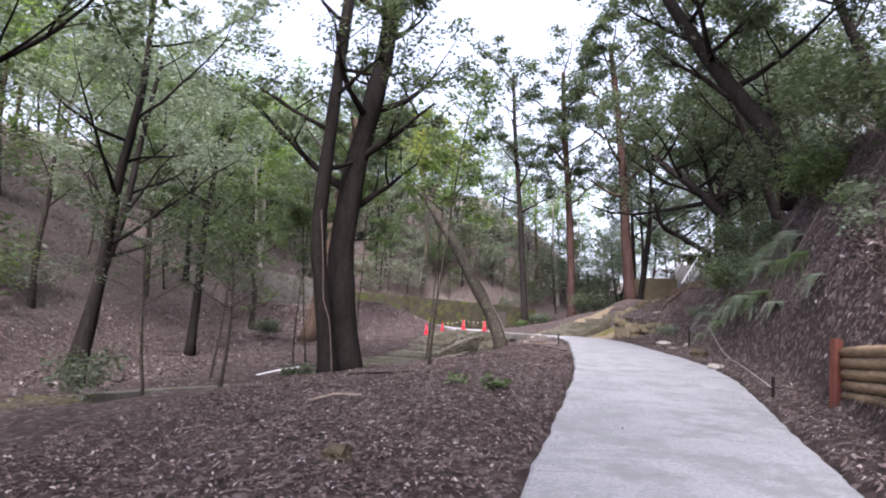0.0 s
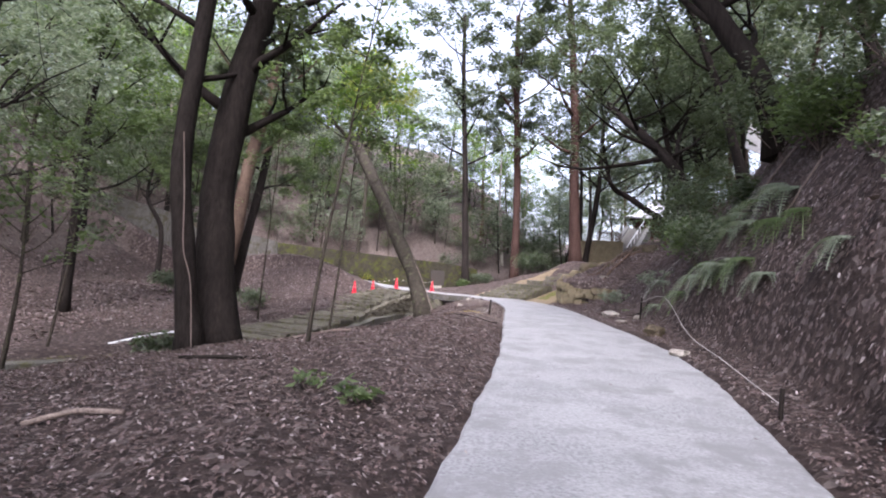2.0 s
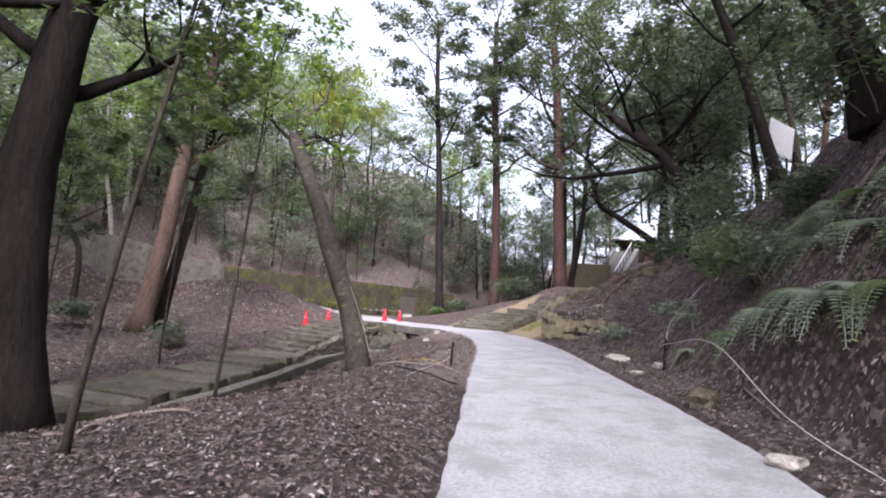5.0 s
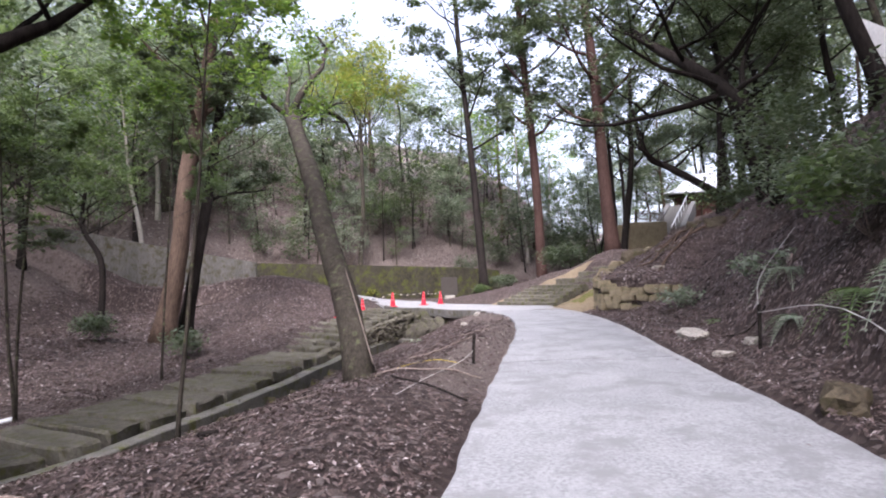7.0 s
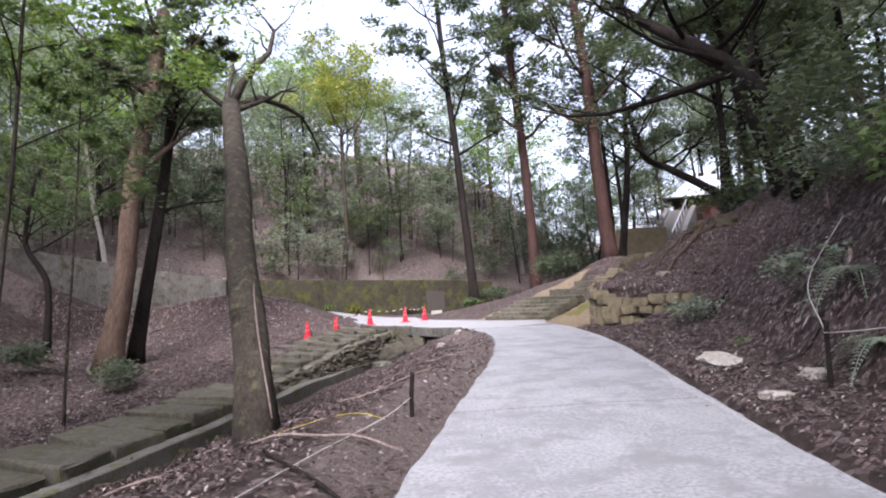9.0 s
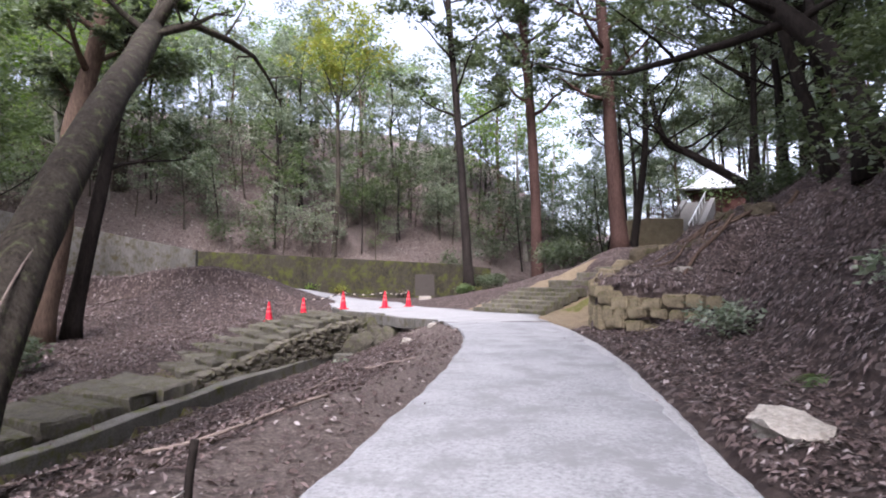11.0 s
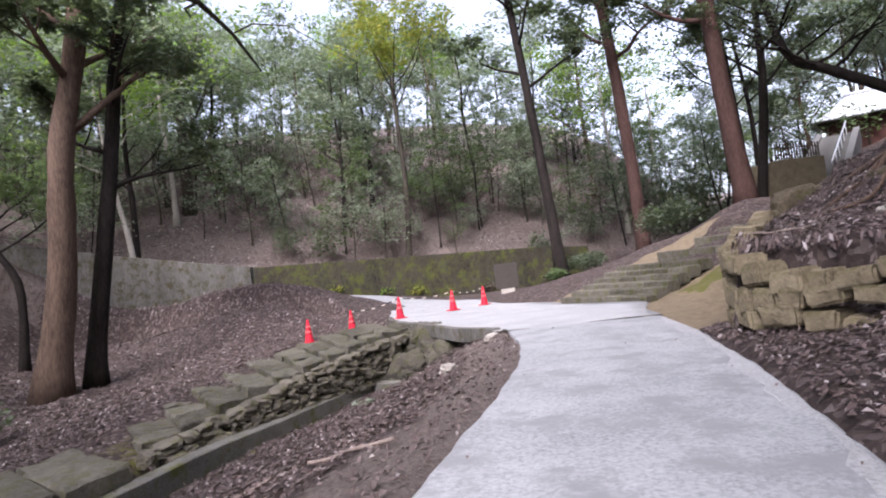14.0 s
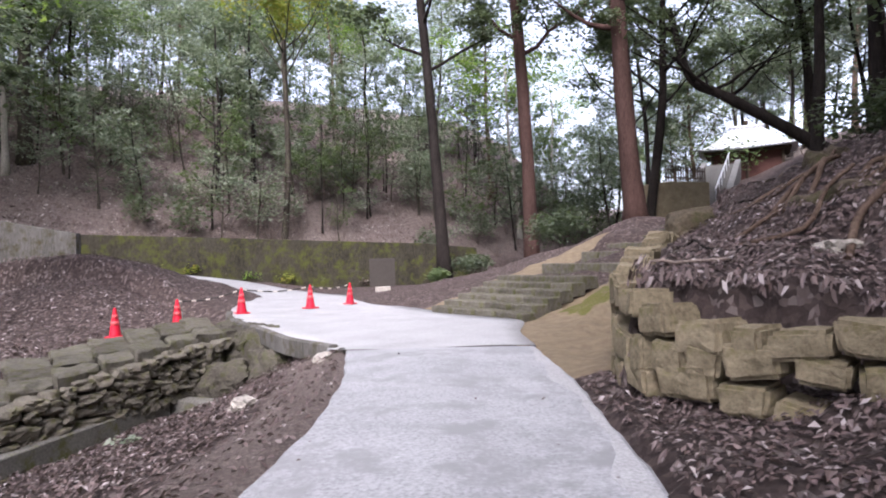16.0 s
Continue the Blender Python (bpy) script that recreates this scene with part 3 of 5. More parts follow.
def stone_steps():
    """The broad flight that climbs to the gate."""
    st = thing("stone_steps", "broad mossy stone steps climbing a sandy slope", "stairs", kind="structure")
    prof = [(0.0, 0.07), (0.42, 0.22), (0.86, 0.37), (1.3, 0.52), (1.75, 0.67), (2.25, 0.83), (4.0, 1.12), (5.6, 1.46), (6.7, 1.72), (7.6, 1.95), (8.4, 2.15), (9.2, 2.35), (10.0, 2.55)]
    for i, (s, z) in enumerate(prof):
        nxt = prof[i + 1][0] if i + 1 < len(prof) else s + 1.2
        width, count = 3.5 - 0.06 * i, 4
        shift = 0.0 if s < 3 else 0.12 * (s - 3)
        at = 0.0
        for c in range(count):
            w = width / count * (0.8 + 0.4 * rng.random()) if c < count - 1 else width - at
            bm = bmesh.new()
            box(bm, (min(nxt - s + 0.1, 0.62), w - 0.012, 0.34), None, 0.025, 0.03, rng)
            ob = part("step_stone", bm, STEP_STONE, st)
            p = Vector((*FOOT, 0)) + Vector((*ASCENT, 0)) * (s + 0.3) + Vector((*ACROSS, 0)) * (at + w / 2 - shift + 0.05)
            ob.matrix_basis = Matrix.Translation((p.x, p.y, z - 0.34)) @ Matrix.Rotation(math.atan2(ASCENT[1], ASCENT[0]), 4, "Z")
            at += w
    return st


stone_steps()


def wedge(bm, corners, top, thick, rng3, jitter=0.05, tilt=0.035):
    """A stone slab over four corners, its edges broken."""
    b = bmesh.new()
    mid = sum((Vector((*p, 0)) for p in corners), Vector()) / 4
    up_v, lo_v = [], []
    for i, p in enumerate(corners):
        q = mid + (Vector((*p, 0)) - mid) * 0.95
        d = Vector((rng3.uniform(-jitter, jitter), rng3.uniform(-jitter, jitter), 0))
        up_v.append(b.verts.new((q.x + d.x, q.y + d.y, top + rng3.uniform(-jitter, jitter) * 0.5 + (0 if i in (1, 2) else tilt))))
        lo_v.append(b.verts.new((q.x + d.x * 2, q.y + d.y * 2, top - thick)))
    b.faces.new(up_v)
    b.faces.new(list(reversed(lo_v)))
    for k in range(4):
        b.faces.new((up_v[k], lo_v[k], lo_v[(k + 1) % 4], up_v[(k + 1) % 4]))
    bmesh.ops.recalc_face_normals(b, faces=b.faces[:])
    bmesh.ops.bevel(b, geom=b.edges[:], offset=0.035, segments=1, affect="EDGES")
    bmesh.ops.subdivide_edges(b, edges=[e for e in b.edges if e.calc_length() > 0.3], cuts=2, use_grid_fill=True)
    for v in b.verts:
        v.co += Vector((rng3.gauss(0, 0.016), rng3.gauss(0, 0.016), rng3.gauss(0, 0.013)))
    vs = [bm.verts.new(v.co) for v in b.verts]
    b.verts.index_update()
    for f in b.faces:
        bm.faces.new([vs[v.index] for v in f.verts])
    b.free()


STEPS_R = ((-0.05, 25.4), (2.6, 31.8))
STEPS_L = ((-2.3, 27.6), (0.75, 35.3))


def between(pair, f):
    return (pair[0][0] + (pair[1][0] - pair[0][0]) * f, pair[0][1] + (pair[1][1] - pair[0][1]) * f)


def old_stairway():
    """Long low slabs beside the gutter, then steps that turn up to the lane."""
    st = thing("old_stairway", "old stairway of mossy stone slabs beside a gutter", "stairs", kind="structure")

    def lay(corners, top, thick):
        bm = bmesh.new()
        wedge(bm, corners, top, thick, rng)
        part("stair_slab", bm, STEP_STONE, st)

    y, slant = 14.1, 1.1
    while y < 24.6:
        run = rng.uniform(0.75, 1.25)
        z = float(stair_z(y + 0.5)) + 0.06 + rng.uniform(-0.02, 0.03)
        xr = [float(curb_x(v)) - 0.13 for v in (y, y + run)]
        cut = rng.uniform(0.4, 0.6)
        edge = [0.0, 1.0] if rng.random() < 0.6 else [0.0, cut, 1.0]
        cover = 0.95
        for a, d in zip(edge, edge[1:]):
            wa, wd = 2.0 * a, 2.0 * d
            lay([(xr[0] - wa, y + slant * a), (xr[1] - wa, y + run * cover + slant * a), (xr[1] - wd, y + run * cover + slant * d), (xr[0] - wd, y + slant * d)], z + 0.03 + rng.uniform(-0.03, 0.03) - 0.03 * a, 0.26)
        y += run
    n = 10
    for k in range(n):
        f0, f1 = k / n, (k + 1.12) / n
        z = -0.84 + 0.82 * (1 - (1 - k / (n - 1)) ** 1.5)
        r0, r1, l0, l1 = between(STEPS_R, f0), between(STEPS_R, f1), between(STEPS_L, f0), between(STEPS_L, f1)
        edge = [0.0, rng.uniform(0.22, 0.38), rng.uniform(0.55, 0.75), 1.0]
        for a, d in zip(edge, edge[1:]):
            lay([between((r0, l0), a), between((r1, l1), a), between((r1, l1), d), between((r0, l0), d)], z + rng.uniform(-0.015, 0.015), 0.3)
    return st


old_stairway()


def rubble_wall():
    """Dry-laid stones that carry the outer ends of the steps."""
    w = thing("rubble_wall", "dry-laid rubble wall of dark mossy stones below the stairway", "wall", kind="structure")
    length = 6.6
    for row in range(9):
        d = 0.0
        while d < length:
            size = rng.uniform(0.2, 0.44)
            f = min(1.0, (d + size / 2) / length)
            top, foot = between(STEPS_R, f), between(((0.02, 25.3), (2.2, 31.0)), f)
            high, low = -0.95 + 0.82 * (1 - (1 - f) ** 1.5), -1.16
            n = max(1, int(round((high - low) / 0.19)))
            if row < n:
                u = (row + 0.5) / n
                h = (high - low) / n
                bm = bmesh.new()
                stone(bm, (size, 0.4, h * rng.uniform(0.85, 1.2)), Matrix.Identity(4), rng, 2, 0.85, 0.3, True)
                ob = part("stone", bm, RUBBLE, w)
                ob.matrix_basis = pose(top[0] + (foot[0] - top[0]) * u + rng.uniform(-0.03, 0.03), top[1] + (foot[1] - top[1]) * u, high - u * (high - low) + rng.uniform(-0.02, 0.02), rng.uniform(-10, 10), rng.uniform(-9, 9), 58 + rng.uniform(-10, 10))
            d += size * 0.93
    return w


rubble_wall()
for x, y, s, h, z in ((2.35, 31.9, 0.75, 0.7, -0.75), (2.95, 31.35, 0.72, 0.6, -0.9), (3.0, 32.3, 0.9, 0.7, -0.5), (2.2, 32.9, 0.85, 0.55, -0.38), (3.55, 31.55, 0.62, 0.6, -0.75), (3.65, 31.1, 0.5, 0.45, -1.05), (2.55, 31.1, 0.4, 0.35, -1.15), (1.95, 33.6, 0.9, 0.45, -0.3), (3.9, 30.95, 0.55, 0.6, -0.6), (2.75, 32.7, 0.6, 0.5, -0.35), (3.35, 31.95, 0.6, 0.6, -0.35)):
    bm = bmesh.new()
    stone(bm, (s * 1.3, s * 1.1, h * 1.2), Matrix.Identity(4), rng, 3, 0.7, 0.35, True)
    rock = part("rock", bm, DARK_ROCK)
    rock.matrix_basis = pose(x, y, z, rng.uniform(-15, 15), rng.uniform(-15, 15), rng.uniform(0, 360))
    tagged(rock, "mossy brown rock at the head of the gutter", "rock", "rocks of the basin")


def block(bm, size, rng3):
    """A quarried block: broken corners, worn edges, a face that is nearly flat."""
    b = bmesh.new()
    bmesh.ops.create_cube(b, size=1)
    for v in b.verts:
        v.co = Vector((v.co.x * size[0] * rng3.uniform(0.78, 1.08), v.co.y * size[1], v.co.z * size[2] * rng3.uniform(0.76, 1.1)))
    bmesh.ops.bevel(b, geom=b.edges[:], offset=0.032, segments=2, affect="EDGES")
    bmesh.ops.subdivide_edges(b, edges=[e for e in b.edges if e.calc_length() > 0.12], cuts=2, use_grid_fill=True)
    off = Vector((rng3.random() * 40, rng3.random() * 40, rng3.random() * 40))
    for v in b.verts:
        v.co += Vector((noise.noise(v.co * 9 + off), noise.noise(v.co * 6 - off) * 1.8, noise.noise(v.co * 9 - off))) * 0.018
    b.verts.index_update()
    vs = [bm.verts.new(v.co) for v in b.verts]
    for f in b.faces:
        bm.faces.new([vs[v.index] for v in f.verts])
    b.free()


def retaining_stones():
    """The yellow stone wall that turns from the path up along the steps."""
    w = thing("stone_wall", "low retaining wall of fitted yellow sandstone blocks", "wall", kind="structure")
    line = [(12.3, 22.9), (11.0, 23.3), (10.05, 23.95), (9.48, 24.6), (9.17, 25.3), (9.25, 26.2), (9.6, 27.3), (10.5, 29.4), (11.7, 31.7), (13.4, 34.6), (15.1, 37.5), (16.3, 40)]
    pts = curve_points([(*p, 0) for p in line], 240)
    lens = [0.0]
    for a, b in zip(pts, pts[1:]):
        lens.append(lens[-1] + (b - a).length)

    def at(d):
        i = min(max(1, int(np.searchsorted(lens, d))), len(pts) - 1)
        f = (d - lens[i - 1]) / max(1e-6, lens[i] - lens[i - 1])
        return pts[i - 1].lerp(pts[i], f), (pts[i] - pts[i - 1]).normalized()

    total = lens[-1]
    corner = 4.6
    for row in range(3):
        d = -0.1 + 0.21 * row
        while d < total - 0.2:
            wide = rng.uniform(0.24, 0.6) * (1 if d < 7 else 1.15)
            p, t = at(min(d + wide / 2, total))
            top = 1.05 + (float(np.interp(p.y, [26, 40], [0, 1.72])) if d > corner else 0) - 0.24 * min(1, max(0, (4.2 - d) / 1.6))
            foot = float(land(p.x + t.y * -0.35, p.y + t.x * 0.35, False)) if d > corner else 0.12 + 0.1 * max(0, 2 - d)
            h = max(0.12, (top - foot + 0.06) / 3)
            if top - foot > 0.1:
                bm = bmesh.new()
                high = h * rng.uniform(0.86, 1.18)
                block(bm, (wide * 0.985, 0.42, high), rng)
                ob = part("stone", bm, SANDSTONE, w)
                ob.matrix_basis = Matrix.Translation((p.x, p.y, foot + (row + 0.5) * h - 0.03 + 0.09 * math.sin(d * 2.3 + 1.7 * row))) @ Matrix.Rotation(math.atan2(t.y, t.x), 4, "Z") @ pose(0, 0, 0, rng.uniform(-3, 3), rng.uniform(-8, 8), rng.uniform(-4, 4))
            d += wide * 0.97
    return w


retaining_stones()


# ---- trees ----
def limb(bm, rng2, start, way, length, radius, depth, tips, sides=6, bend=0.35, lift=0.25, twigs=None):
    """A branch with its own side branches; the ends are gathered in tips."""
    n = 5 if depth else 4
    p, d = Vector(start), Vector(way).normalized()
    pts, radii = [p.copy()], [radius]
    for i in range(n):
        d = (d + Vector((rng2.gauss(0, bend), rng2.gauss(0, bend), rng2.gauss(0, bend) + lift)) * 0.35).normalized()
        p = p + d * length / n
        pts.append(p.copy())
        radii.append(radius * (1 - 0.8 * (i + 1) / n))
        if depth and i >= 1:
            for _ in range(1 if rng2.random() < 0.75 else 2):
                a = rng2.random() * 6.283
                o = Vector((math.cos(a), math.sin(a), rng2.uniform(-0.2, 0.6)))
                limb(twigs or bm, rng2, p, d * 0.8 + o, length * rng2.uniform(0.35, 0.6), radii[-1] * 0.6, depth - 1, tips, 3, bend, lift)
        if not depth and i >= 2:
            tips.append((p.copy(), length * 0.35))
    tips.append((p.copy(), length * 0.3))
    tube(bm, pts, radii, sides)


def tree(name, label, trunk, r0, r1, bark, leaf, seed, limbs=8, first=0.45, reach=2.5, leaves=2500, size=0.16, sway=0.35, lift=0.25, depth=1, spread=0.55, extra=(), flare=1.5, at=None, sides=12, group="", cloud=0.5, apart=True):
    """A tree: a trunk through the given points (from its foot), limbs and a crown of single leaves."""
    rng2, nrng = random.Random(seed), np.random.default_rng(seed)
    foot = Vector(trunk[0]) if at is None else Vector(at)
    base = Vector(trunk[0])
    pts = [p - base for p in curve_points(trunk, 18)]
    t = thing(name, label, "tree", foot, group=group)
    bm = bmesh.new()
    radii = [(r0 + (r1 - r0) * (i / 18)) * (1 + (flare - 1) * max(0, 1 - i / 2.2) ** 2) for i in range(19)]
    pts[0].z -= 0.25
    tube(bm, pts, radii, sides, 0.16, rng2)
    tips, whole = [], bm
    if apart:
        part("trunk", bm, bark, t)
    for i in range(limbs):
        u = first + (1 - first) * (i + rng2.random() * 0.7) / max(1, limbs)
        k = min(int(u * 18), 17)
        p = pts[k].lerp(pts[k + 1], u * 18 - k)
        a = i * 2.4 + rng2.random()
        bm = bmesh.new() if apart else whole
        fine = bmesh.new() if apart else whole
        limb(bm, rng2, p, (math.cos(a), math.sin(a), 0.25 + lift), reach * rng2.uniform(0.6, 1.15) * (1.15 - 0.5 * max(0, u - first)), max(0.012, radii[k] * 0.42), depth, tips, 6, sway, lift, fine)
        if apart:
            tagged(part("twig", fine, bark, part("limb", bm, bark, t)), kind="stuff")
    for start, way, length, rad in extra:
        bm, fine = bmesh.new(), bmesh.new()
        limb(bm, rng2, Vector(start) - base, way, length, rad, 1, tips, 8, sway, lift * 0.5, fine)
        tagged(part("twig", fine, bark, part("limb", bm, bark, t)), kind="stuff")
    if not apart:
        part("trunk", whole, bark, t)
    if leaves and tips:
        v, q = leaf_cloud(nrng, [p for p, _ in tips], [max(spread * 0.5, r * spread * 2) for _, r in tips], leaves, size, flat=cloud)
        np_mesh("crown", v, q, leaf, t)
    return t


def up(x, y, lean=(0, 0), h=8.0, bow=0.0, seed=0):
    """The line of a trunk from the ground: a little bowed, leaning by the given metres at its top."""
    r, z = random.Random(seed), zat(x, y)
    out = []
    for i in range(5):
        f = i / 4
        out.append((x + lean[0] * f + bow * math.sin(f * 3.14) + (r.uniform(-0.05, 0.05) * h / 8 if i else 0), y + lean[1] * f + (r.uniform(-0.05, 0.05) * h / 8 if i else 0), z + h * f))
    return out


# trees that stand near the path
tree("leaning_tree", "grey-barked tree leaning far over the old stairway", [(2.55, 15.9, zat(2.55, 15.9)), (2.15, 17.0, 1.02), (1.6, 18.4, 2.15), (1.0, 20.2, 3.55), (0.4, 21.9, 4.7), (-0.5, 24.4, 6.45)], 0.21, 0.23, BARK_GREY, LEAF_BRIGHT, 3, limbs=2, first=0.95, reach=2.4, leaves=700, size=0.15, sway=0.95, lift=0.4, depth=1, flare=1.35,
     extra=[((-0.5, 24.4, 6.4), (1.0, 0.6, 0.12), 5.2, 0.11), ((-0.5, 24.4, 6.4), (0.45, 0.3, 0.9), 3.8, 0.14), ((-0.5, 24.4, 6.4), (0.0, 0.6, 0.8), 3.0, 0.1)], sides=16)
tree("tall_tree", "tall dark twin-trunked tree on the bank", [(-2.2, 13.1, zat(-2.2, 13.1)), (-2.4, 13.2, 1.4), (-2.5, 13.4, 3.0), (-2.2, 13.6, 5.6), (-1.7, 14.0, 8.5), (-1.3, 14.4, 12)], 0.45, 0.24, BARK_DARK, LEAF_DARK, 11, limbs=11, first=0.45, reach=3.6, leaves=7000, size=0.17, flare=1.7)
tree("tall_tree", "tall dark twin-trunked tree on the bank", [(-2.4, 12.1, zat(-2.4, 12.1)), (-2.7, 12.1, 1.2), (-2.95, 12.2, 3.2), (-2.85, 12.5, 6.0), (-2.5, 12.8, 11.5)], 0.24, 0.16, BARK_DARK, LEAF_DARK, 12, limbs=6, first=0.65, reach=2.8, leaves=2400, size=0.15, flare=1.5)
tree("brown_tree", "straight brown-barked tree with a twin beside it", up(-7.9, 31.7, (2.3, 0.2), 14, 0.0, 2), 0.42, 0.24, BARK_BROWN, LEAF_DARK, 21, limbs=9, first=0.5, reach=3.6, leaves=8000, size=0.24)
tree("brown_tree", "straight brown-barked tree with a twin beside it", up(-7.5, 32.9, (2.0, 0.4), 13, 0.15, 4), 0.28, 0.16, BARK_DARK, LEAF_DARK, 22, limbs=7, first=0.45, reach=3.2, leaves=6000, size=0.24)
tree("crooked_tree", "thin dark crooked young tree", [(-12.6, 35.4, zat(-12.6, 35.4)), (-12.6, 35.5, 2.6), (-13.4, 35.4, 4.2), (-13.6, 35.6, 5.2), (-13.2, 35.6, 7.5)], 0.16, 0.07, BARK_DARK, LEAF_MID, 31, limbs=10, first=0.45, reach=3.0, leaves=4500, size=0.17)
tree("red_tree", "tall straight tree with reddish peeling bark", up(11.7, 49.9, (-1.0, 0.0), 24, 0.1, 6), 0.38, 0.2, BARK_RED, LEAF_DARK, 41, limbs=14, first=0.45, reach=5.0, leaves=10000, size=0.3, flare=1.25)
tree("cedar_tree", "tall straight reddish-brown tree beside the steps", up(16.3, 47.4, (-1.6, 0.3), 24, 0.1, 7), 0.48, 0.22, BARK_RED, LEAF_DARK, 42, limbs=16, first=0.36, reach=5.2, leaves=13000, size=0.3, flare=1.5)
tree("forked_tree", "slender forked tree below the hillside", up(7.2, 47.5, (-1.6, 0.6), 23, 0.2, 8), 0.3, 0.14, BARK_DARK, LEAF_DARK, 43, limbs=13, first=0.42, reach=5.0, leaves=8000, size=0.3)
tree("yellow_tree", "pale-barked tree with yellowing leaves", up(-2.4, 54.5, (0.4, -0.8), 12, 0.3, 9), 0.2, 0.13, BARK_GREY, LEAF_YELLOW, 44, limbs=7, first=0.8, reach=5.0, leaves=3600, size=0.3, lift=0.6, sway=0.3)
tree("grey_tree", "grey twisted tree with a forked trunk on the slope", up(-18.6, 55.6, (0.3, 0.0), 11, -0.2, 10), 0.42, 0.24, BARK_GREY, LEAF_GREY, 45, limbs=7, first=0.5, reach=4.5, leaves=1600, size=0.24, lift=0.7)
tree("bank_tree", "dark tree arching over from the bank", [(14.6, 24.4, zat(14.6, 24.4)), (14.2, 24.8, 5.8), (13.3, 25.8, 7.6), (12.2, 27.5, 9.4), (11.4, 29, 11)], 0.3, 0.14, BARK_DARK, LEAF_DARK, 51, limbs=11, first=0.4, reach=4.6, leaves=9000, size=0.2,
     extra=[((13.6, 25.5, 7.1), (-1.0, 0.75, -0.05), 6.5, 0.13), ((13.9, 25.2, 6.5), (0.3, 0.4, 1.0), 5.0, 0.14)])
tree("bank_tree", "dark tree leaning out from the steep bank", [(10.1, 12.0, zat(10.1, 12.0)), (9.6, 12.4, 6.2), (8.7, 13.2, 8.2), (7.9, 14.2, 10.5), (7.3, 15, 12.5)], 0.3, 0.16, BARK_DARK, LEAF_DARK, 52, limbs=12, first=0.3, reach=4.0, leaves=10000, size=0.17)
tree("arched_tree", "dark slender tree bending above the steps", [(25, 46, zat(25, 46)), (22.8, 46.5, zat(25, 46) + 1.6), (20.4, 47, zat(25, 46) + 3.2), (19, 47.3, zat(25, 46) + 4.2), (18.2, 47.5, zat(25, 46) + 7.5)], 0.32, 0.14, BARK_DARK, LEAF_DARK, 53, limbs=11, first=0.45, reach=4.6, leaves=6000, size=0.22)
for i, (x, y, lx, h, first) in enumerate(((26.0, 45.0, 0.0, 15, 0.4), (20.8, 41.0, 0.5, 13, 0.45), (20.2, 58.5, -1.0, 21, 0.45), (23.0, 64.0, -1.0, 20, 0.45), (20.0, 36.5, -0.8, 11, 0.4), (24.4, 46.5, -1.2, 13, 0.4))):
    tree("slope_or_shade_tree", "tall dark tree behind the head of the steps", up(x, y, (lx, 0.5), h, 0.2, 460 + i), 0.24, 0.08, BARK_DARK, LEAF_DARK, 470 + i, limbs=11, first=first, reach=5.0, leaves=6500 if i < 4 else 2200, size=0.3, flare=1.3, sides=9)
tree("slanting_tree", "dark slanting tree at the head of the steps", up(18.6, 52.5, (1.6, 0.5), 16, 0.3, 12), 0.3, 0.14, BARK_DARK, LEAF_DARK, 54, limbs=10, first=0.45, reach=4.2, leaves=5000, size=0.24)

# saplings by the stairway and the gutter
for i, (x, y, h, lx, ly, mat, n) in enumerate(((0.0, 15.2, 7.4, 0.45, 0.3, LEAF_BRIGHT, 3600), (0.32, 9.5, 6.4, 0.8, 0.9, LEAF_MID, 2200), (-4.1, 9.0, 3.0, 0.0, 0.2, LEAF_MID, 900), (-5.0, 7.6, 3.4, -0.2, 0.0, LEAF_DARK, 900), (-6.6, 14.5, 5.0, 0.4, 0.3, LEAF_DARK, 1800), (-4.6, 18.5, 6.0, -0.5, 0.2, LEAF_DARK, 2600), (-3.4, 22.0, 8.2, 0.2, 0.4, LEAF_MID, 7000), (-5.4, 19.6, 7.6, 0.3, 0.2, LEAF_MID, 7000))):
    tree("sapling", "slender young tree with fresh green leaves", up(x, y, (lx, ly), h, 0.08 * (-1) ** i, 60 + i), 0.034 + 0.005 * (i % 3), 0.012, BARK_GREY, mat, 70 + i, limbs=10, first=0.5, reach=1.2 + 0.7 * (h > 7), leaves=n, size=0.12, depth=1, flare=1.2, sides=7, spread=0.5)


